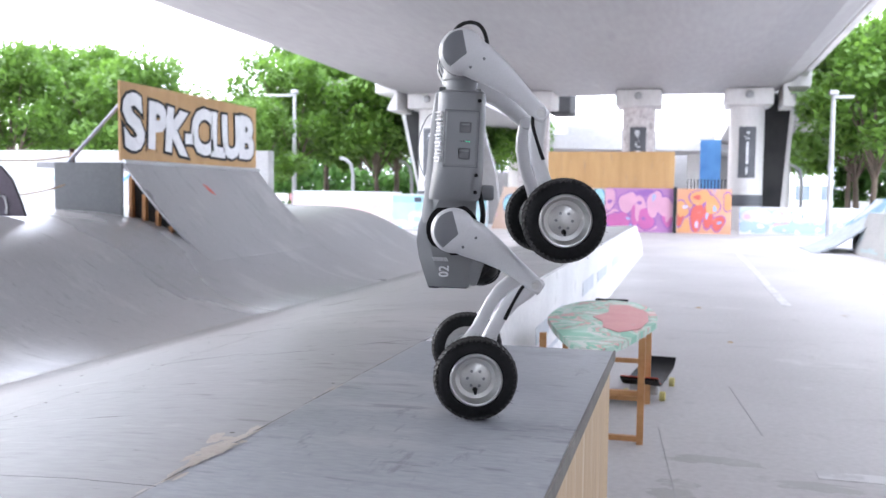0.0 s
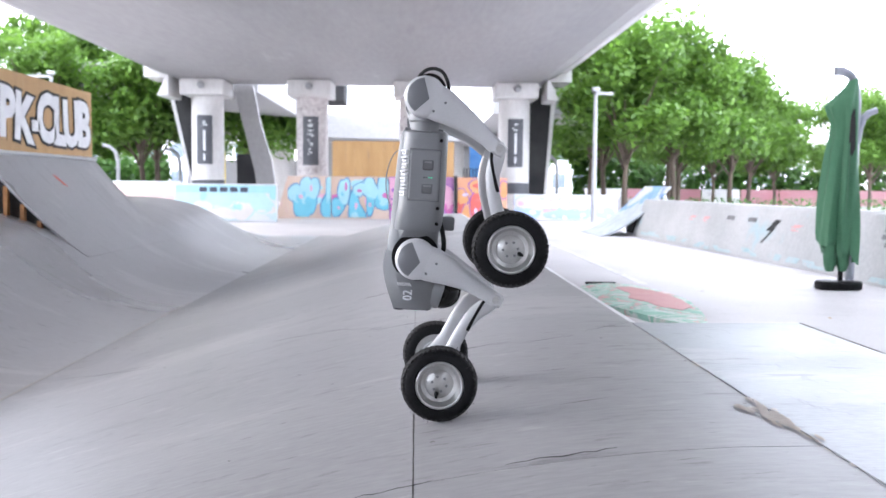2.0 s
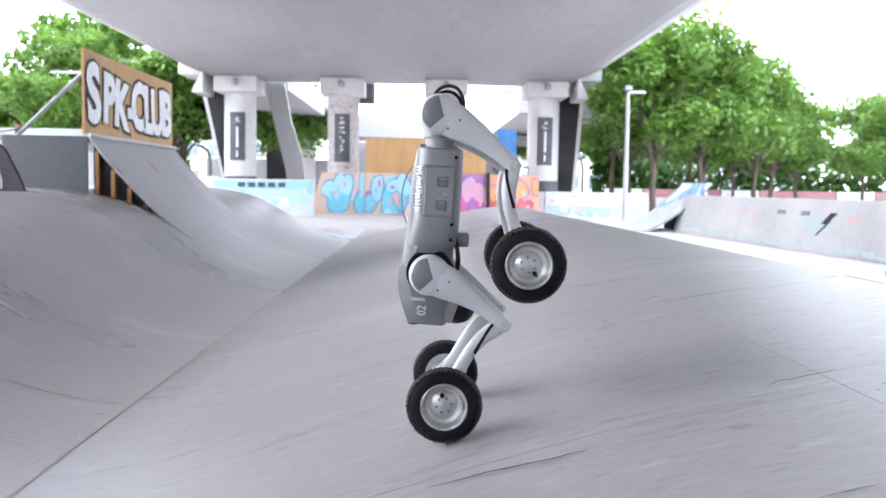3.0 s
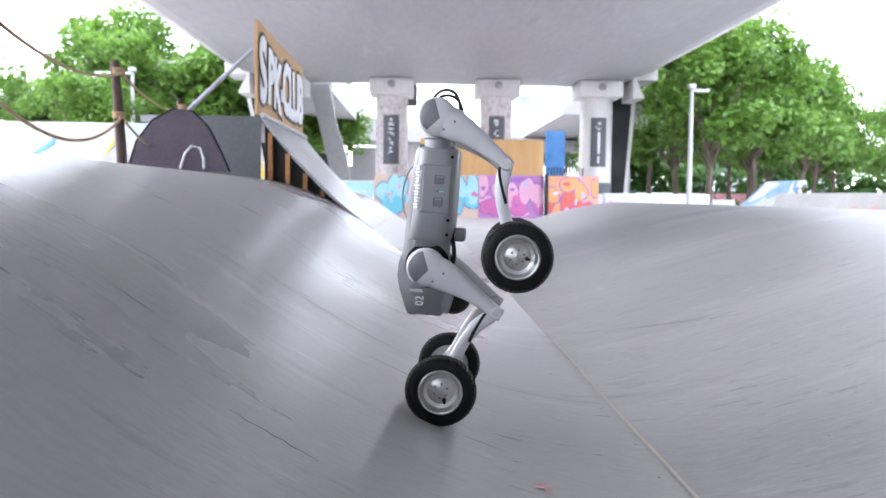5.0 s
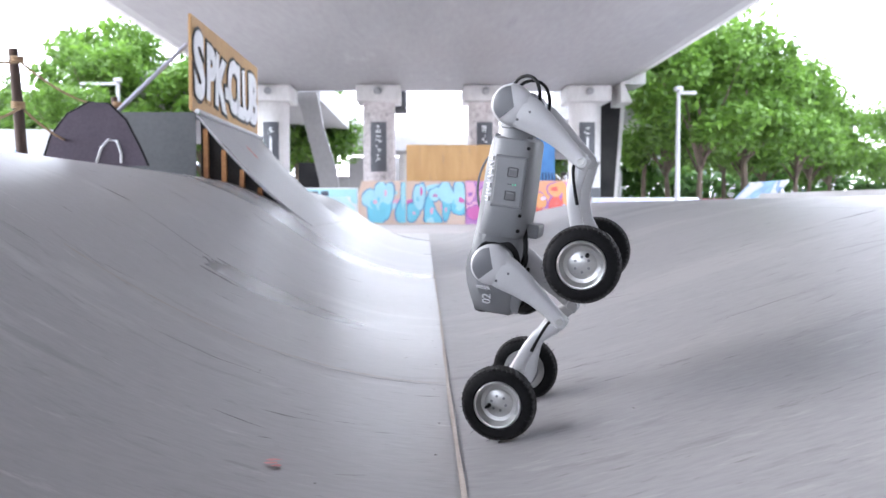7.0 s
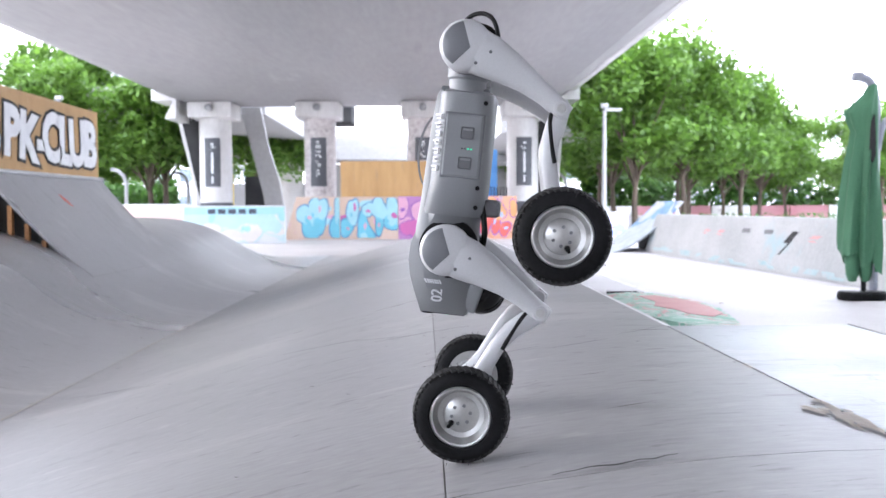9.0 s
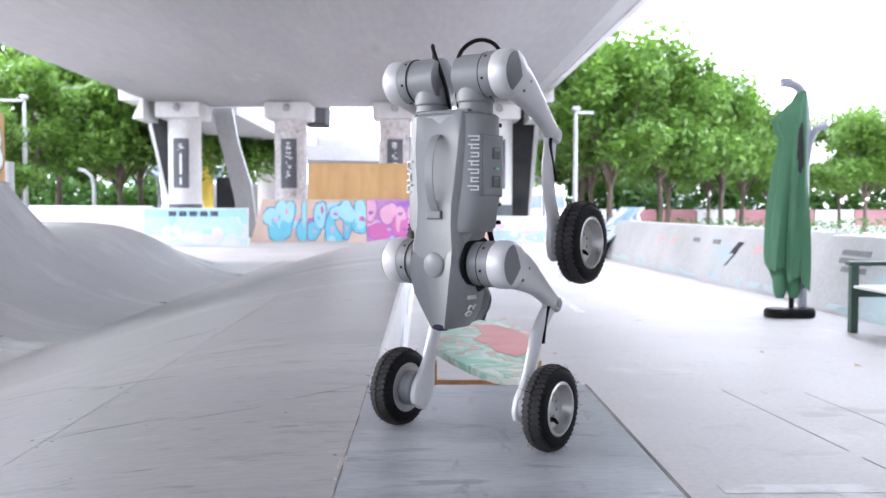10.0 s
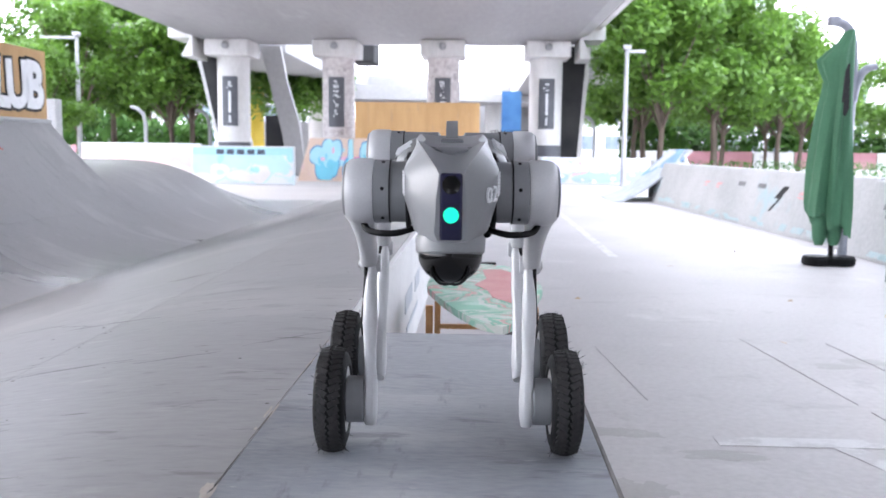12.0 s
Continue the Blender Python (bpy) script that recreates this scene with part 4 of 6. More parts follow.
def umbrella(m):
    """Closed cantilever umbrella: pole to the east of its hanging canopy."""
    u = thing("cantilever_umbrella", "closed green cantilever umbrella on a black base", "umbrella", m, "umbrellas by the barrier")
    bm = B()
    for x in (-0.13, 0.13):
        lathe(bm, [(0.001, 0.0), (0.145, 0.0), (0.165, 0.02), (0.165, 0.075), (0.145, 0.105), (0.001, 0.115)], 20, "z", Matrix.Translation((x, 0, 0)))
    block(bm, -0.13, 0.13, -0.15, 0.15, 0.0, 0.09, 0.02)
    part("base", bm, BLACK, u, "black weighted base")
    pole = part("pole", tube(B(), bend([(0.17, 0.06, 0.05), (0.17, 0.06, 1.9), (0.165, 0.05, 2.25), (0.13, 0.03, 2.45), (0.05, 0, 2.58), (-0.07, 0, 2.63)]), 0.052, 12), POLE, u, "grey curved pole", smooth=True)
    part("crank_arm", tube(B(), bend([(0.19, 0.05, 1.78), (0.23, 0.05, 2.0), (0.30, 0.05, 2.12), (0.42, 0.05, 2.17)]), 0.042, 10), POLE, pole, smooth=True)
    part("tip", block(B(), -0.15, -0.03, -0.05, 0.05, 2.58, 2.68, 0.015), POLE, pole)
    rng = random.Random(5)
    bm = B()
    rings = []
    for k in range(20):
        f = k / 19
        z = 2.54 - 2.08 * f
        r = float(np.interp(f, (0, 0.06, 0.14, 0.20, 0.27, 0.45, 0.7, 0.93, 1.0), (0.05, 0.08, 0.15, 0.145, 0.135, 0.165, 0.19, 0.205, 0.185)))
        ring = []
        for j in range(48):
            a = 2 * math.pi * j / 48
            fold = 1 + (0.15 * math.sin(7 * a + 0.8 * math.sin(4 * f)) + 0.10 * math.sin(11 * a + 2 * f) + 0.12 * math.sin(3 * a - 3 * f)) * min(1, 0.35 + f)
            zz = z + (0.07 * math.sin(5 * a + 1) + 0.03 * math.sin(11 * a) - 0.10 * math.cos(a) if k == 19 else 0.04 * math.sin(3 * a) * f)
            flap = 0.085 * math.exp(-((f - 0.17) / 0.055) ** 2) * max(0.0, -math.cos(a)) ** 3
            ring.append(bm.verts.new((0.15 - r + r * fold * math.cos(a) * 1.05 - flap, r * fold * math.sin(a), zz)))
        rings.append(ring)
    for r0, r1 in zip(rings, rings[1:]):
        for j in range(48):
            bm.faces.new((r0[j], r0[(j + 1) % 48], r1[(j + 1) % 48], r1[j]))
    bm.faces.new(rings[0])
    can = part("canopy", bm, CLOTH, u, "folded green cloth canopy", smooth=True)
    # Strip in front of the cloth, its black standing for shade between folds.
    part("fold_gap", prism(B(), [(-0.03, 1.66), (0.03, 1.62), (0.06, 1.70), (0.055, 1.95), (0.04, 2.17), (0.0, 2.1)], -0.178, -0.10), SHADE, can, "near-black strip for the shade between the folds")
    for x in (-0.12, 0.04):
        part("hem", lathe(B(), [(0.045, 0.22), (0.075, 0.30), (0.085, 0.44), (0.09, 0.56)], 16, "z", Matrix.Translation((x, 0, 0))), CLOTH, can, "gathered cloth hem", smooth=True)
    part("foot_post", tube(B(), [(0.02, 0, 0.1), (0.02, 0, 0.5)], 0.03, 10), BLACK, u, "short black post on the base")
    return u


umbrella(pose(4.05, 7.0, 0, 0, 0, 0) @ Matrix.Diagonal((0.90, 0.90, 0.93, 1)))
umbrella(pose(3.85, 3.6, 0, 0, 0, 8))

bench = thing("park_bench", "dark green park bench with pale seat slats and armrests", "bench", pose(4.13, 4.55, 0))
for y in (0.0, 1.25):
    part("front_leg", block(B(), 0, 0.07, y, y + 0.07, 0, 0.62, 0.006), GREENWOOD, bench)
    part("back_leg", prism(B(), [(0.5, 0), (0.57, 0), (0.62, 0.9), (0.56, 0.9), (0.5, 0.45)], y, y + 0.07), GREENWOOD, bench)
    part("armrest", block(B(), -0.03, 0.6, y - 0.01, y + 0.08, 0.62, 0.66, 0.008), GREENWOOD, bench)
    part("side_rail", block(B(), 0.07, 0.5, y + 0.015, y + 0.055, 0.33, 0.41), GREENWOOD, bench)
for i in range(4):
    part("seat_slat", block(B(), 0.02 + i * 0.12, 0.13 + i * 0.12, 0.0, 1.32, 0.415, 0.44, 0.004), SEATWOOD, bench, "pale seat slat")
for i in range(3):
    part("back_slat", block(B(), 0.525 + i * 0.018, 0.545 + i * 0.018, 0.0, 1.32, 0.52 + i * 0.13, 0.62 + i * 0.13, 0.004), GREENWOOD, bench)

# long painted table behind the box
table = thing("board_table", "leaf-shaped painted table in mint and red on orange legs", "table")
bm = B()
ol = []
for k in range(48):
    v = k / 24 if k <= 24 else 2 - k / 24
    w = 0.268 * (min(1.0, v / 0.52) ** 0.62 if v < 0.52 else math.sqrt(max(0.0, 1 - ((v - 0.52) / 0.48) ** 2.6)))
    if k in (0, 24):
        w = 0.012
    ol.append((0.475 + 0.06 * (1 - v) ** 2 + (w if k <= 24 else -w), 0.86 + 1.78 * v))
prism(bm, ol, 0.49, 0.52, "z")
part("tabletop", bm, TABLETOP, table, "mint and red painted top")
for x in (0.25, 0.70):
    for y in (1.46, 2.3):
        part("leg", block(B(), x - 0.015, x + 0.015, y - 0.015, y + 0.015, 0, 0.488), ORANGEFRAME, table, "orange square tube leg")
for y in (1.46, 2.3):
    for z in (0.012, 0.22):
        part("rail", block(B(), 0.265, 0.685, y - 0.012, y + 0.012, z, z + 0.024), ORANGEFRAME, table)
part("red_panel", prism(B(), [(0.52, 1.50), (0.60, 1.36), (0.69, 1.50), (0.715, 1.80), (0.69, 2.15), (0.58, 2.40), (0.48, 2.38), (0.50, 2.05), (0.44, 1.85), (0.50, 1.70)], 0.5205, 0.523, "z"), REDFADE, table, "faded red painted patch")
part("end_bar", block(B(), 0.37, 0.56, 2.72, 2.76, 0.50, 0.515), BLACKPAINT, table)

sk = thing("skateboard", "worn skateboard with a red nose and yellow wheels", "skateboard", pose(0.70, 2.6, 0, 0, 0, 264))
bm = B()
dk = [(-0.40, 0.145), (-0.36, 0.125), (-0.29, 0.105), (0.26, 0.105), (0.33, 0.125), (0.40, 0.16)]
prism(bm, dk + [(x, z - 0.012) for x, z in dk[::-1]], -0.1, 0.1)
part("deck", bm, BLACK, sk, smooth=True)
part("nose", prism(B(), [(0.27, 0.1085), (0.33, 0.1275), (0.40, 0.1625), (0.40, 0.1655), (0.33, 0.1305), (0.27, 0.1115)], -0.099, 0.099), RED, sk, "red printed nose")
for x in (-0.22, 0.2):
    part("truck", block(B(), x - 0.03, x + 0.03, -0.08, 0.08, 0.035, 0.09, 0.01), STEEL, sk)
    for s in (-1, 1):
        bm = B()
        lathe(bm, [(0.012, -0.016), (0.027, -0.014), (0.027, 0.014), (0.012, 0.016)], 18, "y", Matrix.Translation((x, s * 0.1, 0.027)))
        part("wheel", bm, YELLOWWHEEL, sk, smooth=True)

# painted lines and slab joints on the plaza
for x0, x1, y0, y1 in ((1.88, 1.98, 7.4, 19.0), (1.42, 2.9, 1.15, 1.26)):
    tagged(part("floor_line", block(B(), x0, x1, y0, y1, 0.001, 0.0034), LINE), "worn white painted floor line", "floor marking", kind="structure")
tagged(part("floor_line", prism(B(), [(1.86, 1.15), (1.97, 1.15), (2.75, -0.9), (2.65, -0.9)], 0.001, 0.0026, "z"), LINE), "worn white painted floor line", "floor marking", kind="structure")
for i in range(6):
    x = 0.80 + 0.48 * i
    for k in range(4):
        if random.random() < 0.6:
            continue
        ya = -2.4 + 1.35 * k + random.uniform(0, 0.2)
        yb, w = ya + random.uniform(1.0, 1.5), random.uniform(0.0015, 0.003)
        tagged(part("slab_joint", prism(B(), [(x - 0.09 * (ya - 1.5) - w, ya), (x - 0.09 * (ya - 1.5) + w, ya), (x - 0.09 * (yb - 1.5) + w * 0.6, yb), (x - 0.09 * (yb - 1.5) - w * 0.6, yb)], 0.001, 0.0032, "z"), GREYLINE), "dark joint between floor slabs", "floor joint", kind="structure")
for x, y, rx, ry in ((1.05, 1.28, 0.24, 0.10), (1.38, 1.05, 0.26, 0.07), (0.95, 0.8, 0.14, 0.20), (1.2, 0.45, 0.2, 0.1), (2.6, 2.6, 0.3, 0.12)):
    bm = B()
    for k in range(6):
        flake(bm, x + random.gauss(0, rx * 0.4), y + random.gauss(0, ry * 0.4), rx * random.uniform(0.35, 0.8), ry * random.uniform(0.35, 0.8), 0.0012 + 0.0002 * k, 17)
    tagged(part("floor_stain", bm, STAIN), "dull damp stain on the concrete floor", "stain", kind="structure")
leafbits = B()
for i in range(16):
    x, y = random.uniform(0.8, 4.0), random.uniform(-2, 9)
    a = random.uniform(0, 6.28)
    r = random.uniform(0.015, 0.05)
    leafbits.faces.new([leafbits.verts.new((x + r * math.cos(a + d) * s, y + r * math.sin(a + d), 0.006 + 0.01 * e)) for d, s, e in ((0, 1, 0), (1.2, 0.5, 1), (3.1, 1, 0), (4.5, 0.5, 0))])
tagged(part("fallen_leaves", leafbits, PLY), "dry leaves scattered on the floor", "leaves", kind="stuff")

# ---- lamps, trees and distance ----
for x, y, h, s in ((4.95, 26.0, 4.2, 1), (-13.4, 29.0, 4.85, -1)):
    lp = thing("street_lamp", "slim grey park lamp with a flat arm", "street lamp", pose(x, y, 0))
    part("pole", tube(B(), [(0, 0, 0), (0, 0, h)], [0.09, 0.06], 12), LAMPGREY, lp, smooth=True)
    part("arm", block(B(), *sorted((0, s * (0.55 if s > 0 else 1.25))), -0.09, 0.09, h - 0.14, h - 0.05, 0.01), LAMPGREY, lp)
    part("head", block(B(), -0.12, 0.12, -0.12, 0.12, h - 0.04, h + 0.1, 0.03), LAMPGREY, lp)
for x, y in ((-10.3, 34), (5.3, 36), (-11.8, 31)):
    lp = thing("path_lamp", "curved pale path lamp", "lamp post", pose(x, y, 0))
    part("pole", tube(B(), [(0, 0, 0), (0, 0, 1.9), (-0.08, 0, 2.25), (-0.3, 0, 2.45), (-0.55, 0, 2.5)], 0.07, 10), LAMPGREY, lp, smooth=True)


def tree_meshes(seed, height, spread, leaves):
    rng = random.Random(seed)
    tr = B()
    hub = height * 0.30
    lean = rng.uniform(-0.2, 0.2)
    tube(tr, [(0, 0, 0), (lean * 0.3, 0.05, hub * 0.5), (lean, 0, hub), (lean * 1.3, 0.1, height * 0.62)], [0.13, 0.105, 0.085, 0.04], 10)
    clumps = []
    for k in range(9):
        a = 2 * math.pi * k / 9 + rng.uniform(-0.3, 0.3)
        r = spread * rng.uniform(0.35, 0.8)
        z = height * rng.uniform(0.40, 0.84)
        end = Vector((lean + r * math.cos(a), r * math.sin(a), z))
        st = Vector((lean, 0, hub * rng.uniform(0.75, 1.15)))
        mid = (st + end) / 2 + Vector((0, 0, 0.3))
        tube(tr, [st, mid, end], [0.05, 0.034, 0.014], 7)
        clumps.append((end, spread * rng.uniform(0.32, 0.5)))
        for q in range(3):
            off = Vector((rng.uniform(-1, 1), rng.uniform(-1, 1), rng.uniform(-0.5, 0.9))) * spread * 0.38
            clumps.append((end + off, spread * rng.uniform(0.2, 0.34)))
    for k in range(7):
        a = rng.uniform(0, 6.28)
        clumps.append((Vector((lean + spread * 0.3 * math.cos(a), spread * 0.3 * math.sin(a), height * rng.uniform(0.75, 0.92))), spread * rng.uniform(0.28, 0.42)))
    verts, faces = [], []
    for i in range(leaves):
        c, r = clumps[rng.randrange(len(clumps))]
        d = Vector((rng.gauss(0, 1), rng.gauss(0, 1), rng.gauss(0, 0.75))).normalized() * r * rng.uniform(0.55, 1.05)
        p = c + d
        s = rng.uniform(0.10, 0.20)
        ax = Vector((rng.gauss(0, 1), rng.gauss(0, 1), rng.gauss(0, 0.6))).normalized()
        bx = ax.cross(Vector((rng.gauss(0, 0.5), rng.gauss(0, 0.5), 1))).normalized()
        n = len(verts)
        verts += [p - ax * s, p + bx * s * 0.45, p + ax * s, p - bx * s * 0.45]
        faces.append((n, n + 1, n + 2, n + 3))
    lf = bpy.data.meshes.new("crown")
    lf.from_pydata([tuple(v) for v in verts], [], faces)
    lf.materials.append(LEAF)
    return mesh("trunk", tr, TRUNK, True), lf


KINDS = [tree_meshes(11, 7.2, 2.6, 11000), tree_meshes(23, 6.6, 2.3, 10000), tree_meshes(37, 7.8, 2.9, 12000)]


def tree(x, y, k, size=1.0, turn=0.0):
    t = thing("tree", "leafy green park tree with a slender trunk", "tree", pose(x, y, 0, 0, 0, turn), "trees round the plaza")
    for nm, me in zip(("trunk", "crown"), KINDS[k]):
        part(nm, me, None, t).scale = (size, size, size)
    return t


rng = random.Random(8)
for x, y, s in ((-14, 27, 0.62), (-20.5, 30, 0.9), (-15.2, 33, 0.90), (-11.4, 33, 1.0), (-18.8, 35, 0.75), (-23.5, 33, 1.03), (-27, 36, 1.08), (-12.8, 40, 1.20), (-17, 41, 1.28), (-23, 42, 0.85), (-31, 41, 1.20), (-9.8, 46, 1.20), (-35, 36, 1.08), (-26, 29, 0.96),
                (6.9, 30, 0.99), (9.2, 32, 1.03), (7.4, 36, 1.11), (10.8, 37, 1.07), (13.2, 37, 0.97), (15.8, 42, 0.97), (12.4, 44, 1.05), (18.8, 46, 0.86), (21, 40, 0.76), (23.5, 48, 0.86), (25.5, 43, 0.78), (28.5, 49, 0.88), (8.5, 45, 1.16), (31, 42, 0.84), (17, 51, 0.95), (34, 47, 0.89)):
    tree(x, y, rng.randrange(3), s * rng.uniform(0.94, 1.06), rng.uniform(0, 360))
for k in range(24):
    if 6 < k < 13:
        continue
    tree(-52 + k * 4.6, 64 + rng.uniform(-4, 6), rng.randrange(3), rng.uniform(0.95, 1.2), rng.uniform(0, 360))

verts, faces = [], []
for i in range(26000):
    side = rng.random() < 0.55
    x = rng.uniform(5.5, 36) if side else rng.uniform(-34, -10)
    near = i < 8000
    y = (31.5 if side else 33) + rng.uniform(-0.5, 0.5) + (0 if near else 24)
    if not near:
        x *= 1.7
    z = rng.uniform(0.02, 0.75) if near else rng.uniform(0.02, 2.9) + 0.9 * math.sin(x * 0.7) * rng.random()
    s = rng.uniform(0.05, 0.11) * (1 if near else 4.0)
    ax = Vector((rng.gauss(0, 1), rng.gauss(0, 1), rng.gauss(0, 1))).normalized()
    bx = ax.orthogonal().normalized()
    p, n = Vector((x, y, z)), len(verts)
    verts += [tuple(p - ax * s), tuple(p + bx * s * 0.5), tuple(p + ax * s), tuple(p - bx * s * 0.5)]
    faces.append((n, n + 1, n + 2, n + 3))
me = bpy.data.meshes.new("hedge")
me.from_pydata(verts, [], faces)
me.materials.append(HEDGE)
tagged(new("hedge", me), "low clipped green hedge", "hedge", kind="stuff")

for x0, x1, y in ((9.5, 40, 52), (-40, -13, 50)):
    hoard = thing("site_hoarding", "distant red and white street hoarding", "hoarding")
    x = x0
    k = 0
    while x < x1:
        part("hoarding_panel", block(B(), x, x + 2.3, y, y + 0.1, 0.1, 1.05), PINKWALL if k % 3 else WHITE, hoard)
        x += 2.4
        k += 1
for x, y, w, h in ((14, 95, 16, 13), (36, 105, 20, 9), (-30, 100, 22, 11), (-58, 110, 18, 10)):
    bld = thing("apartment_building", "pale distant building with rows of windows", "building", pose(x, y, 0))
    part("wall", block(B(), -w / 2, w / 2, 0, 10, 0, h), BUILDING, bld)
    part("roof", block(B(), -w / 2 - 0.2, w / 2 + 0.2, -0.2, 10.2, h, h + 0.4), BRIDGE, bld)
    for i in range(int(w / 2.4)):
        for j in range(int(h / 3)):
            part("window", block(B(), -w / 2 + 0.7 + i * 2.4, -w / 2 + 2.1 + i * 2.4, -0.06, 0.02, 1.0 + j * 3, 2.5 + j * 3), PANE, bld)

# ---- the robot ----
# seconds, trunk centre, yaw, nose-down pitch, roll, front thigh, front shank, rear thigh, rear shank
POSTURE = [
    (0, 0.352, -0.654, 1.237, 194.7, 88.1, -1.4, 31.2, 121.9, 35.4, 76.3),
    (0.5, 0.372, -0.561, 1.248, 175.0, 89.0, 0.7, 31.1, 116.1, 32.4, 77.5),
    (1, 0.180, -0.552, 1.229, 173.9, 89.1, 0.9, 27.4, 119.6, 32.2, 78.6),
    (1.5, -0.163, -0.682, 1.234, 178.1, 86.2, -1.6, 29.5, 119.3, 32.0, 79.5),
    (2, -0.724, -0.800, 1.147, 182.2, 87.1, 2.1, 23.6, 122.2, 31.9, 81.2),
    (2.5, -1.280, -0.858, 1.047, 191.9, 86.0, 6.5, 30.0, 118.8, 31.8, 77.8),
    (3, -1.585, -1.071, 0.943, 183.7, 87.0, 5.6, 29.2, 123.8, 31.1, 78.4),
    (5, -3.487, -0.085, 0.718, 179.5, 86.3, 4.4, 28.4, 121.3, 30.0, 78.8),
    (5.5, -3.736, -0.155, 0.801, 180.6, 88.2, 2.8, 22.6, 121.6, 28.3, 79.0),
    (6, -3.751, -0.146, 0.889, 177.4, 82.7, -4.8, 37.4, 132.6, 33.6, 78.7),
    (6.5, -3.349, 0.046, 0.688, 176.6, 78.5, -16.5, 26.7, 120.3, 26.3, 83.1),
    (7, -2.720, -0.039, 0.627, 150.0, 81.8, -14.8, 30.7, 118.1, 32.1, 80.2),
    (9, -0.693, -1.040, 1.158, 169.0, 83.9, -4.7, 27.2, 122.6, 28.3, 83.9),
    (9.5, -0.157, -0.719, 1.216, 191.6, 90.2, -0.5, 26.6, 121.9, 33.4, 73.5),
    (9.8, 0.122, -0.602, 1.207, 217.1, 90.9, 0.5, 19.4, 115.3, 34.3, 78.6),
    (10, 0.269, -0.497, 1.223, 236.4, 89.4, 3.0, 25.7, 119.4, 30.9, 83.6),
    (10.2, 0.311, -0.443, 1.222, 257.0, 89.0, 10.9, 23.9, 117.0, 37.7, 87.5),
    (10.5, 0.372, -0.353, 1.225, 265.5, 84.9, 0.7, 20.6, 112.6, 31.5, 60.6),
    (11, 0.397, -0.308, 1.207, 272.9, 72.5, -1.2, 4.5, 98.4, 30.6, 58.0),
    (11.3, 0.396, -0.235, 1.150, 274.4, 38.8, -1.8, -25.1, 68.8, -26.7, 70.7),
    (11.5, 0.392, -0.293, 1.101, 272.7, 21.8, -0.9, -40.7, 54.1, -10.6, 33.5),
    (11.7, 0.389, -0.574, 1.110, 271.0, 12.5, 0.6, -48.6, 20.5, -26.6, 49.2),
    (12, 0.402, -0.811, 1.121, 271.6, 7.4, -0.1, -45.2, 11.2, -21.0, 38.5),
]
HX, LT, LC, WY, WR = 0.1934, 0.215, 0.235, 0.198, 0.089
SLIM = 0.97
robot = thing("robot_dog", "grey four-legged robot on black tyred wheels", "robot")


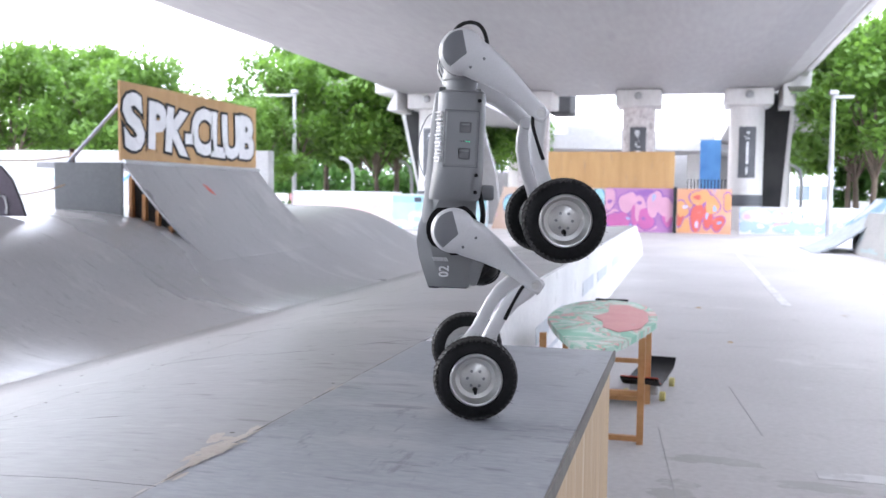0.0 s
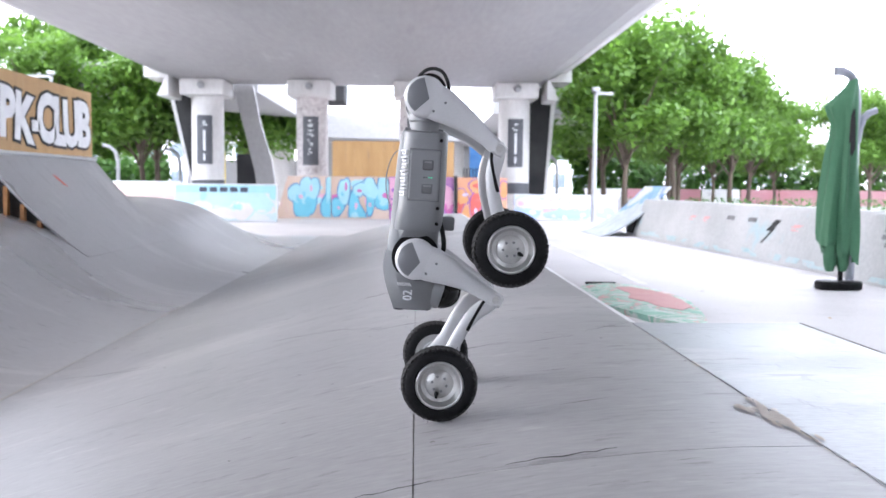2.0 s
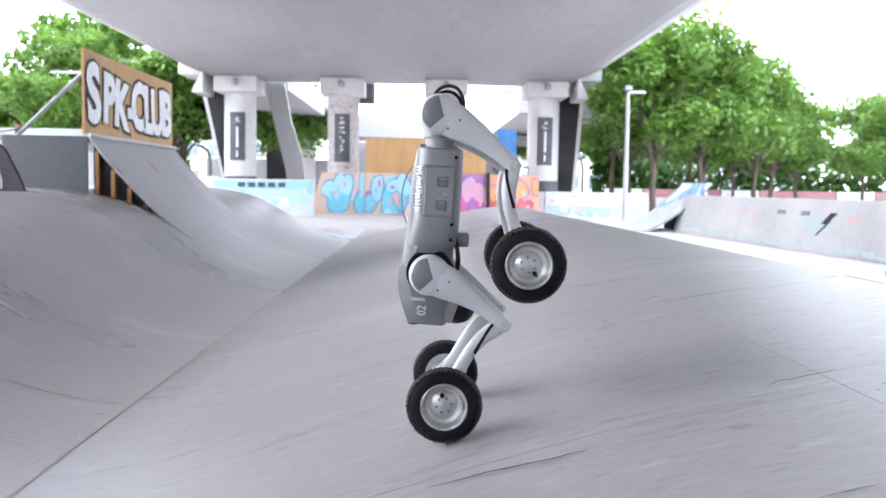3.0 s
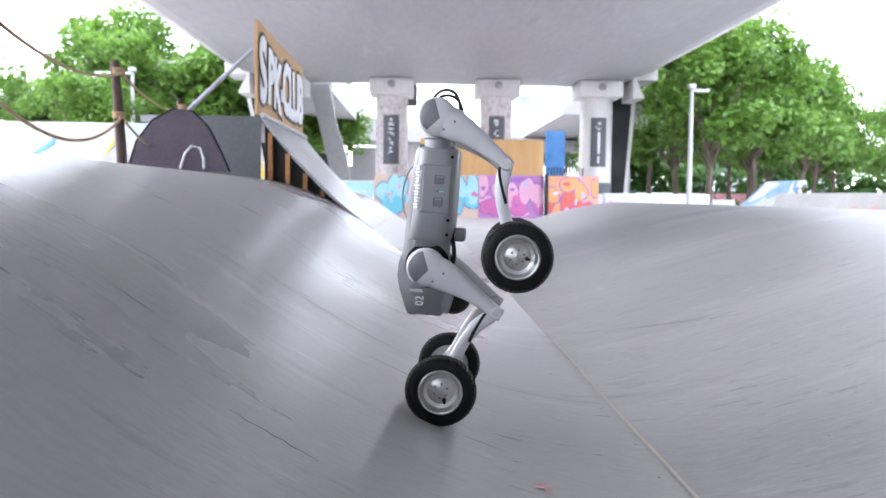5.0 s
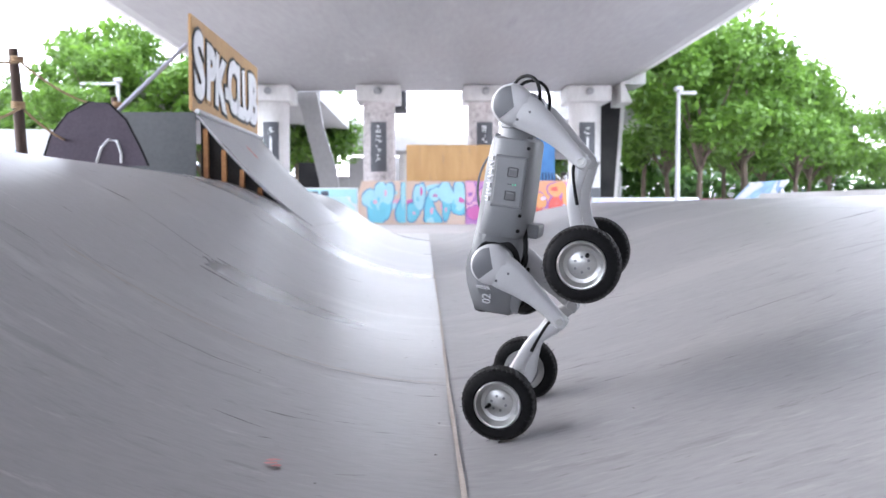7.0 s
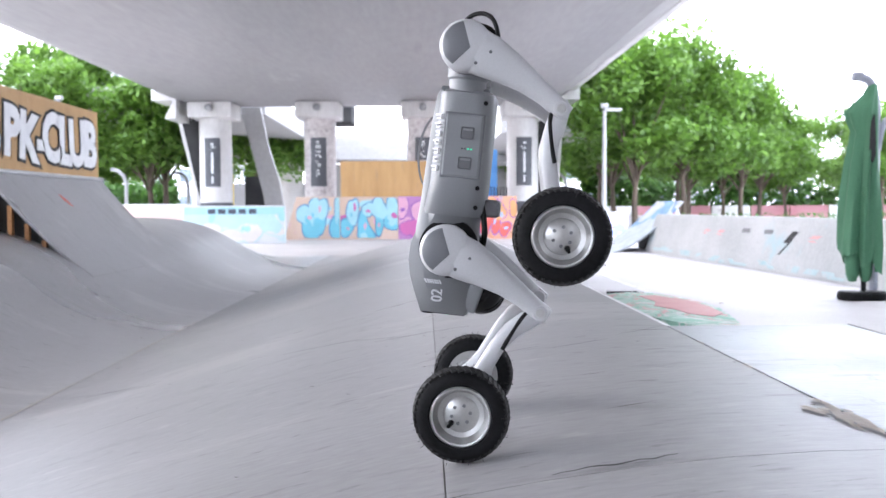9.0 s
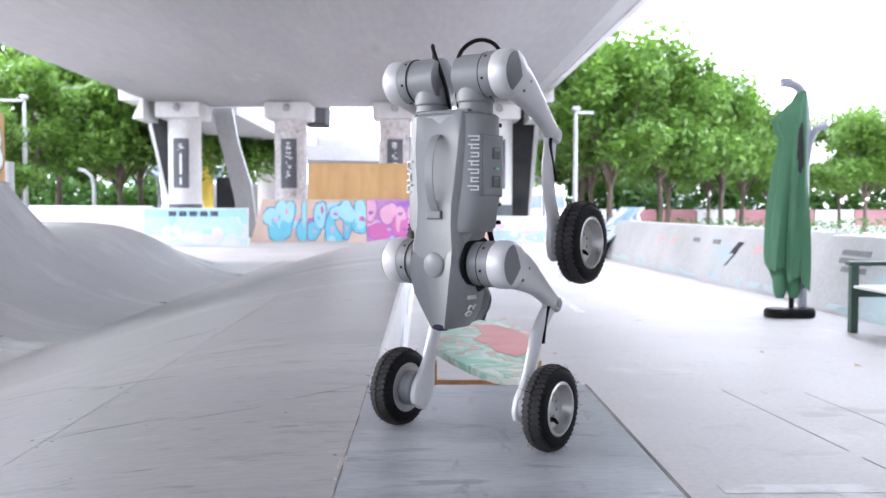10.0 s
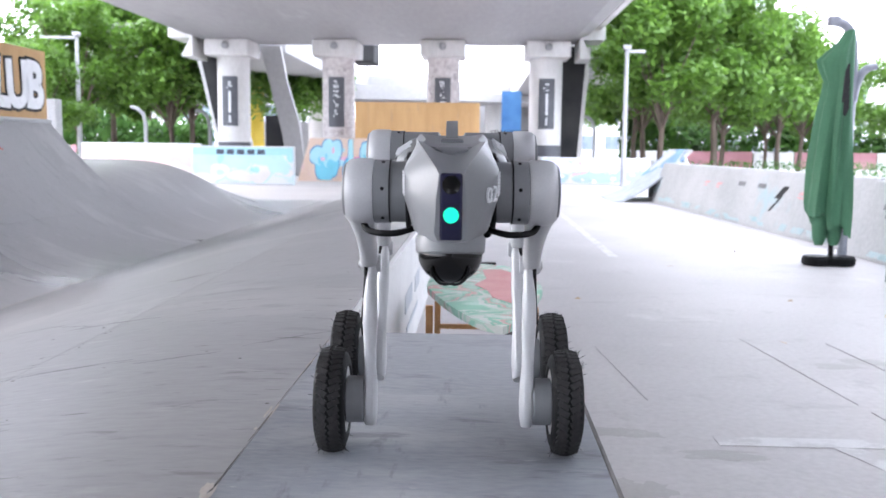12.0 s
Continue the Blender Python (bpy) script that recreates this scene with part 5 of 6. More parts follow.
def body_parts():
    bm = B()
    loft(bm, [(-0.118, 0.044, -0.060, 0.086, 0), (-0.112, 0.049, -0.064, 0.094, 0), (-0.03, 0.051, -0.065, 0.097, 0), (0.06, 0.053, -0.065, 0.097, 0), (0.118, 0.060, -0.063, 0.089, 0), (0.128, 0.060, -0.058, 0.081, 0)], 56, 3.8)
    trunk = part("trunk", bm, SHELL, robot, "mid-grey plastic trunk shell", smooth=True)
    bm = B()
    rings = []
    for x, zc, wp, zp, ws, zs, zm, wb, zb in ((0.122, 0.052, 0.048, 0.057, 0.090, 0.030, -0.010, 0.066, -0.052), (0.155, 0.058, 0.048, 0.067, 0.068, 0.045, 0.000, 0.056, -0.052), (0.190, 0.060, 0.053, 0.078, 0.065, 0.055, 0.010, 0.052, -0.054),
                                              (0.225, 0.060, 0.050, 0.080, 0.073, 0.050, 0.012, 0.056, -0.056), (0.258, 0.057, 0.042, 0.074, 0.077, 0.042, 0.008, 0.058, -0.056), (0.290, 0.052, 0.031, 0.064, 0.064, 0.032, 0.002, 0.052, -0.053),
                                              (0.314, 0.049, 0.022, 0.055, 0.042, 0.020, -0.002, 0.040, -0.048), (0.330, 0.047, 0.0175, 0.049, 0.0235, 0.012, -0.005, 0.025, -0.044)):
        ws, wb = ws * 0.92, wb * 0.95
        half = [(0.0, zc), (wp * 0.5, zc + (zp - zc) * 0.25), (wp, zp), (ws, zs), (ws, zm), (wb, zb + 0.012), (wb * 0.75, zb), (0.0, zb - 0.003)]
        rings.append([bm.verts.new((x, y, z)) for y, z in half] + [bm.verts.new((x, -y, z)) for y, z in half[-2:0:-1]])
    for r0, r1 in zip(rings, rings[1:]):
        for k in range(len(r0)):
            bm.faces.new((r0[k], r0[(k + 1) % len(r0)], r1[(k + 1) % len(r0)], r1[k]))
    bm.faces.new(rings[0])
    bm.faces.new(rings[-1][::-1])
    bmesh.ops.bevel(bm, geom=[e for e in bm.edges if len(e.link_faces) == 2 and e.calc_face_angle(0) > radians(20)], offset=0.0022, segments=2, affect="EDGES")
    head = part("head", bm, SHELL, robot, "wedge-shaped grey head", smooth=True)
    # raised saddle with two crests that run on into the head
    bm = B()
    rings = []
    for x, w, zp in ((-0.119, 0.053, 0.047), (-0.108, 0.056, 0.053), (-0.05, 0.055, 0.059), (0.02, 0.049, 0.063), (0.075, 0.043, 0.066), (0.120, 0.044, 0.068), (0.158, 0.049, 0.071), (0.182, 0.050, 0.070)):
        half = [(0.0, zp - 0.005), (w * 0.6, zp - 0.0035), (w, zp), (w + 0.005, zp - 0.003), (w + 0.015, zp - 0.020), (w + 0.015, 0.020)]
        rings.append([bm.verts.new((x, y, z)) for y, z in half] + [bm.verts.new((x, -y, z)) for y, z in half[:0:-1]])
    for r0, r1 in zip(rings, rings[1:]):
        for k in range(len(r0)):
            bm.faces.new((r0[k], r0[(k + 1) % len(r0)], r1[(k + 1) % len(r0)], r1[k]))
    bm.faces.new(rings[0])
    bm.faces.new(rings[-1][::-1])
    bmesh.ops.recalc_face_normals(bm, faces=bm.faces[:])
    part("spine", bm, SHELL, trunk, "raised grey saddle along the back", smooth=True)
    bm = B()
    arc = bend([(-0.074, 0, 0.046), (-0.062, 0, 0.066), (-0.03, 0, 0.080), (0.01, 0, 0.085), (0.05, 0, 0.079), (0.078, 0, 0.066), (0.092, 0, 0.054)])
    lines = [[bm.verts.new((p[0], w, p[2] + d)) for p in arc] for w, d in ((-0.010, 0.0), (0.010, 0.0), (0.010, 0.0022), (-0.010, 0.0022))]
    for r0, r1 in zip(lines, lines[1:] + lines[:1]):
        for k in range(len(arc) - 1):
            bm.faces.new((r0[k], r0[k + 1], r1[k + 1], r1[k]))
    part("handle", bm, SHELL, trunk, "grey carrying strap", smooth=True)
    part("strap_buckle", block(B(), 0.084, 0.102, -0.019, 0.019, 0.054, 0.0685, 0.003), SHELLDARK, trunk)
    part("shell_joint", lathe(B(), [(0.026, 0), (0.026, 0.008), (0.022, 0.011), (0.001, 0.011)], 24, "z", pose(0.196, 0, 0.058)), SHELL, head, "round cap on the head", smooth=True)
    for s in (1, -1):
        # battery hatch with two catches on each flank
        hatch = part("hatch", block(B(), -0.070, 0.052, *sorted((s * 0.084, s * 0.0995)), -0.046, 0.028, 0.004), SHELL, trunk, "battery hatch")
        part("hatch_seam", block(B(), -0.073, 0.055, *sorted((s * 0.082, s * 0.0972)), -0.049, 0.031, 0.002), SHELLDARK, trunk)
        for x in (-0.034, 0.024):
            catch = part("catch", block(B(), x - 0.012, x + 0.012, *sorted((s * 0.099, s * 0.1012)), -0.030, -0.004, 0.003), CATCH, trunk, "catch, its recess drawn in shade grey")
            part("catch_lip", block(B(), x - 0.010, x - 0.005, *sorted((s * 0.1012, s * 0.1026)), -0.027, -0.008, 0.001), SHELL, hatch)
        for k in range(4):
            part("indicator", block(B(), -0.005, -0.0025, *sorted((s * 0.0994, s * 0.1003)), -0.028 + k * 0.006, -0.0255 + k * 0.006), GREENLED if k < 2 else BLACK, hatch, "small indicator light")
        # plain marks where the maker's lettering runs along the shoulder
        count, pitch, wide, tall = (7, 0.0168, 0.0052, 0.0115) if s > 0 else (3, 0.0250, 0.0085, 0.0135)
        for k in range(count):
            bm = B()
            top = tall if k % 3 != 1 else tall * 0.55
            block(bm, -wide, -wide + 0.0028, -0.0024, 0.0024, -tall, top)
            block(bm, wide - 0.0028, wide, -0.0024, 0.0024, -tall, tall * 0.55)
            low = -tall if k % 2 == 0 else tall * 0.2
            block(bm, -wide + 0.0028, wide - 0.0028, -0.0022, 0.0022, low, low + 0.0030)
            part("print_mark", bm, INK, trunk, "pale printed mark", m=pose(0.038 - k * pitch, s * 0.0832, 0.0422, 57 * s))
        for x in (-0.095, 0.07, 0.108):
            bm = B()
            lathe(bm, [(0.0045, -0.004), (0.0045, 0.004)], 10, "y", Matrix.Translation((x, s * 0.0885, -0.046)))
            part("screw", bm, BLACK, trunk)
        if s > 0:
            me = lettering("02", 0.032, 0.0015)
            me.materials.append(INK)
            face = Matrix.Translation((0.2905, s * 0.0590, 0.014)) @ Matrix.Rotation(radians(-30 * s), 4, "Z") @ Matrix(((-s, 0, 0, 0), (0, 0, s, 0), (0, 1, 0, 0), (0, 0, 0, 1)))
            part("number", me, INK, head, "pale number 02", m=face)
        for k in range(7):
            part("vent_stripe", block(B(), -0.005, 0.005, -0.0012, 0.0012, -0.0012, 0.0012), INK, head, m=Matrix.Translation((0.262, s * 0.0695, 0.010 + k * 0.0048)) @ Matrix.Rotation(radians(-22 * s), 4, "Z") @ Matrix.Rotation(radians(30), 4, "Y"))
        for k in range(5):
            part("cooling_fin", block(B(), 0.204 + k * 0.008, 0.208 + k * 0.008, *sorted((s * 0.056, s * (0.0635 + 0.0012 * k))), 0.006, 0.026), BLACK, head)
        # pocket round the front hip
        bm = B()
        lathe(bm, [(0.058, -0.004), (0.060, -0.001), (0.059, 0.002), (0.046, 0.003)], 32, "y", pose(HX, s * 0.066, 0) if s > 0 else pose(HX, s * 0.066, 0, 0, 0, 180))
        part("hip_pocket", bm, BLACK, trunk, "dark pocket round the hip", smooth=True)
    part("rear_plate", block(B(), -0.124, -0.116, -0.07, 0.07, -0.05, 0.045, 0.003), SHELLDARK, trunk)
    part("belly_foot", block(B(), 0.09, 0.125, -0.05, 0.05, -0.092, -0.058, 0.006), SHELLDARK, trunk, "belly foot block")
    part("belly_cable", tube(B(), bend([(0.10, 0.05, -0.055), (0.16, 0.06, -0.068), (0.22, 0.055, -0.058)]), 0.006, 8), BLACK, trunk, smooth=True)
    bm = B()
    lathe(bm, [(0.046, -0.018), (0.051, -0.014), (0.052, 0.004), (0.046, 0.016)], 32, "z", pose(0.274, 0, -0.058, 0, -14, 0))
    part("lidar_ring", bm, SHELL, head, smooth=True)
    bm = B()
    bmesh.ops.create_uvsphere(bm, u_segments=28, v_segments=16, radius=0.0475, matrix=pose(0.279, 0, -0.076, 0, -14, 0) @ Matrix.Diagonal((1, 1, 0.85, 1)))
    lid = part("lidar_dome", bm, GLOSS, head, "glossy black sensor dome", smooth=True)
    for a in (-35, 35):
        bm = B()
        tube(bm, [(0.279 + 0.049 * math.sin(radians(b)) * math.cos(radians(a)), 0.049 * math.sin(radians(b)) * math.sin(radians(a)), -0.076 - 0.0425 * math.cos(radians(b))) for b in range(-80, 81, 16)], 0.0022, 6)
        part("guard_rib", bm, BLACK, lid, "black guard rib", smooth=True)
    part("face_plate", block(B(), 0.320, 0.3325, -0.0165, 0.0165, -0.043, 0.050, 0.004), PLATE, head, "dark glass face plate")
    bm = B()
    lathe(bm, [(0.0135, 0.331), (0.0125, 0.3345), (0.008, 0.333)], 20, "x", pose(0, 0, 0.035))
    part("camera_lens", bm, GLOSS, head, smooth=True)
    bm = B()
    lathe(bm, [(0.011, 0.331), (0.011, 0.3329), (0.004, 0.3331)], 22, "x", pose(0, 0, -0.007))
    part("face_light", bm, GREENLED, head, "round green light")
    for s in (1, -1):
        part("rear_cable", tube(B(), bend([(-0.12, s * 0.012, -0.01), (-0.18, s * 0.014, 0.01), (-0.235, s * 0.030, 0.022), (-0.262, s * 0.05, 0.008), (-0.270, s * 0.068, -0.018), (-0.258, s * 0.084, -0.042), (-0.225, s * 0.092, -0.056), (-0.185, s * 0.094, -0.056)]), 0.0045, 8), BLACK, robot, "black looped cable", smooth=True)
        part("hip_cable", tube(B(), bend([(0.21, s * 0.05, -0.05), (0.235, s * 0.085, -0.055), (0.22, s * 0.125, -0.055), (0.20, s * 0.138, -0.04)]), 0.005, 8), BLACK, robot, "black hip cable", smooth=True)
    for fx in (HX, -HX):
        for s in (1, -1):
            inner = 0.055 if fx > 0 else 0.022
            bm = B()
            lathe(bm, [(0.040, inner), (0.0455, inner + 0.004), (0.0455, 0.092), (0.0475, 0.094), (0.0475, 0.118), (0.045, 0.120)], 36, "y" , pose(fx, 0, 0) if s > 0 else pose(fx, 0, 0, 0, 0, 180))
            hip = part("hip_motor", bm, SHELL, robot, "grey cylindrical hip motor", smooth=True)
            bm = B()
            lathe(bm, [(0.0478, 0.0925), (0.0478, 0.0945)], 36, "y", pose(fx, 0, 0) if s > 0 else pose(fx, 0, 0, 0, 0, 180))
            part("motor_seam", bm, BLACK, hip)
            for k in range(6):
                a = radians(60 * k + 15)
                bm = B()
                lathe(bm, [(0.003, 0.0), (0.003, 0.0014)], 8, "z", Matrix.Translation((fx, s * 0.104, 0)) @ Matrix.Rotation(a, 4, "Y") @ Matrix.Translation((0, 0, 0.0472)))
                part("motor_bolt", bm, BLACK, hip)
            if fx < 0:
                part("hip_bracket", lathe(B(), [(0.030, fx + 0.015), (0.041, fx + 0.020), (0.041, fx + 0.052), (0.037, fx + 0.056), (0.037, fx + 0.078)], 28, "x", pose(0, s * 0.056, -0.004)), SHELL, robot, "round grey hip collar", smooth=True)


body_parts()


def leg_meshes(s):
    """Thigh, shank and wheel meshes of one side; s is 1 for the left. The limb runs from its joint along local -z."""
    y = s * 0.142
    bm = B()
    secs = [(0.030, 0.060, 0.020), (0.0, 0.088, 0.024), (-0.045, 0.084, 0.024), (-0.09, 0.066, 0.021), (-0.13, 0.050, 0.018), (-0.17, 0.040, 0.016), (-0.205, 0.037, 0.016), (-0.232, 0.030, 0.014)]
    rings = []
    for z, w, th in secs:
        bow = -0.010 * math.sin(math.pi * min(1, max(0, -z / 0.215)))
        rings.append([bm.verts.new((bow + w / 2 * math.copysign(abs(math.cos(a)) ** 0.75, math.cos(a)), y + th * math.copysign(abs(math.sin(a)) ** 0.75, math.sin(a)), z)) for a in (2 * math.pi * k / 24 for k in range(24))])
    for r0, r1 in zip(rings, rings[1:]):
        for k in range(24):
            bm.faces.new((r0[k], r0[(k + 1) % 24], r1[(k + 1) % 24], r1[k]))
    bm.faces.new(rings[0])
    bm.faces.new(rings[-1])
    thigh = mesh("thigh", bm, ALLOY, True)
    bm = B()
    prof = [(0.047, 0.119), (0.0495, 0.123), (0.0495, 0.146), (0.047, 0.157), (0.040, 0.164), (0.022, 0.1665), (0.001, 0.167)]
    lathe(bm, prof, 36, "y", None if s > 0 else pose(0, 0, 0, 0, 0, 180))
    hub = mesh("hip_hub", bm, ALLOY, True)
    bm = B()
    prof = [(0.0432, 0.1612), (0.0425, 0.1632), (0.0402, 0.1650), (0.0222, 0.1676), (0.001, 0.1681)]
    lathe(bm, prof, 36, "y", None if s > 0 else pose(0, 0, 0, 0, 0, 180))
    for nx, nz in ((0.75, 0.66), (-0.25, 0.97)):
        bmesh.ops.bisect_plane(bm, geom=bm.verts[:] + bm.edges[:] + bm.faces[:], plane_co=(0, 0, -0.012), plane_no=(nx, 0, nz), clear_inner=True)
    dome = mesh("hip_dome", bm, SHELLDARK, True)
    bm = B()
    lathe(bm, [(0.001, y - s * 0.020), (0.014, y - s * 0.020), (0.0165, y - s * 0.014), (0.0165, y + s * 0.012), (0.013, y + s * 0.0165), (0.001, y + s * 0.0165)], 24, "y", pose(0, 0, -LT))
    knee = mesh("knee_joint", bm, ALLOY, True)
    bm = B()
    lathe(bm, [(0.001, y + s * 0.0165), (0.009, y + s * 0.0165), (0.008, y + s * 0.0195), (0.001, y + s * 0.0190)], 14, "y", pose(0, 0, -LT))
    bolt = mesh("knee_bolt", bm, RIM, True)
    bm = B()
    secs = [(0.018, 0.026, 0.009, 0), (0.0, 0.036, 0.010, 0), (-0.03, 0.040, 0.010, 0.010), (-0.06, 0.036, 0.012, 0.020), (-0.10, 0.031, 0.013, 0.023), (-0.14, 0.032, 0.011, 0.018), (-0.175, 0.043, 0.010, 0.008), (-0.21, 0.064, 0.012, 0), (-0.24, 0.074, 0.013, 0), (-0.265, 0.062, 0.012, 0), (-0.277, 0.035, 0.010, 0)]
    rings = []
    for z, w, th, bow in secs:
        rings.append([bm.verts.new((bow + w / 2 * math.cos(a), y - s * 0.004 + th * math.copysign(abs(math.sin(a)) ** 0.6, math.sin(a)), z)) for a in (2 * math.pi * k / 20 for k in range(20))])
    for r0, r1 in zip(rings, rings[1:]):
        for k in range(20):
            bm.faces.new((r0[k], r0[(k + 1) % 20], r1[(k + 1) % 20], r1[k]))
    bm.faces.new(rings[0])
    bm.faces.new(rings[-1])
    shank = mesh("shank", bm, ALLOY, True)
    bm = B()
    lathe(bm, [(0.036, 0.146), (0.040, 0.150), (0.040, 0.178), (0.034, 0.182)], 30, "y", pose(0, 0, -LC) if s > 0 else pose(0, 0, -LC, 0, 0, 180))
    motor = mesh("wheel_motor", bm, SHELL, True)
    bm = B()
    tube(bm, bend([(0.004, y + s * 0.006, 0.010), (0.014, y + s * 0.005, 0.0), (0.020, y + s * 0.004, -0.02), (0.018, y + s * 0.006, -0.06), (0.012, y + s * 0.010, -0.10)]), 0.0042, 7)
    cable = mesh("shank_cable", bm, BLACK, True)
    return thigh, hub, dome, knee, bolt, shank, motor, cable


def wheel_meshes(s):
    bm = B()
    prof = []
    for k in range(17):
        a = math.pi * k / 16
        prof.append((0.060 + 0.0285 * math.sin(a) ** 0.7, -0.027 * math.cos(a)))
    lathe(bm, [(0.054, -0.022)] + prof + [(0.054, 0.022), (0.054, -0.022)], 56, "y")
    tyre = mesh("tyre", bm, RUBBER, True)
    bm = B()
    for k in range(44):
        a = 2 * math.pi * k / 44
        for sy in (-1, 1):
            m = Matrix.Rotation(a + (0.05 if sy > 0 else 0.0), 4, "Y") @ Matrix.Translation((0.0853, sy * 0.0105, 0)) @ Matrix.Rotation(radians(28 * sy), 4, "X") @ Matrix.Rotation(radians(14 * sy), 4, "Z")
            bmesh.ops.create_cube(bm, size=1, matrix=m @ Matrix.Diagonal((0.0058, 0.020, 0.0098, 1)))
    rng = random.Random(21)
    for k in range(70):
        a, y0 = rng.uniform(0, 6.283), rng.choice((-0.022, -0.012, 0.012, 0.022)) + rng.gauss(0, 0.002)
        m = Matrix.Rotation(a, 4, "Y") @ Matrix.Translation((0.084, y0, 0)) @ Matrix.Rotation(rng.gauss(0, 0.3) + y0 * 25, 4, "Z") @ Matrix.Rotation(radians(90), 4, "Y")
        bmesh.ops.create_cone(bm, cap_ends=False, segments=4, radius1=0.0007, radius2=0.0003, depth=0.020, matrix=m)
    tread = mesh("tread", bm, TREADRUBBER)
    bm = B()
    f = s
    lathe(bm, [(0.057, -0.024 * f), (0.057, 0.024 * f), (0.054, 0.0270 * f), (0.0505, 0.0262 * f), (0.0475, 0.012 * f), (0.043, 0.003 * f), (0.034, 0.001 * f), (0.030, 0.004 * f), (0.001, 0.005 * f)], 44, "y")
    rim = mesh("rim", bm, RIM, True)
    bm = B()
    lathe(bm, [(0.0034, 0.003 * f), (0.0034, 0.0056 * f), (0.001, 0.0058 * f)], 10, "y")
    bolt = mesh("rim_bolt", bm, SHELL)
    bm = B()
    tube(bm, [(0.024, 0.004 * f, 0), (0.024, 0.014 * f, 0), (0.030, 0.023 * f, 0)], [0.0058, 0.0045, 0.0030], 8)
    valve = mesh("valve", bm, BLACK, True)
    return tyre, tread, rim, bolt, valve


LEGS = {}
SIDES = {s: (leg_meshes(s), wheel_meshes(s)) for s in (1, -1)}
for fore in (1, -1):
    for s in (1, -1):
        (thigh, hub, dome, knee, bolt, shank, motor, cable), (tyre, tread, rim, rbolt, valve) = SIDES[s]
        th = part("thigh", thigh, None, robot, "light alloy thigh")
        part("hip_hub", hub, None, th)
        for bx, bz in ((0.018, -0.036), (-0.014, -0.048)):
            bm = B()
            lathe(bm, [(0.0032, 0.150), (0.0032, 0.1662), (0.0005, 0.1664)], 10, "y", pose(bx * s, 0, bz) if s > 0 else pose(-bx * s, 0, bz, 0, 0, 180))
            part("hub_bolt", bm, CATCH, th, "small dark bolt")
        part("hip_dome", dome, None, th, "dark grey hip cover")
        part("knee_joint", knee, None, th)
        part("knee_bolt", bolt, None, th)
        sh = part("shank", shank, None, robot, "slim light alloy shank")
        part("wheel_motor", motor, None, sh)
        part("shank_cable", cable, None, sh, "black cable")
        wh = part("wheel", rim, None, robot, "cast alloy wheel")
        part("tyre", tyre, None, wh, "black rubber tyre")
        part("tread", tread, None, wh)
        part("valve", valve, None, wh)
        for k in range(6):
            a = radians(60 * k + 30)
            part("rim_bolt", rbolt, None, wh, m=Matrix.Translation((0.0175 * math.cos(a), 0, 0.0175 * math.sin(a))))
        LEGS[fore, s] = (th, sh, wh)


# draw the trunk and limbs in to their true width
seen = set()
for ob in robot.children_recursive:
    if ob.type != "MESH":
        continue
    mw = ob.matrix_basis
    if mw.to_3x3() == Matrix.Identity(3) and ob.data.name not in seen:
        ob.data.transform(Matrix.Diagonal((1, SLIM, 1, 1)))
        seen.add(ob.data.name)
    if mw.translation.length > 0 and ob.name.split(".")[0] != "rim_bolt":
        ob.location.y *= SLIM


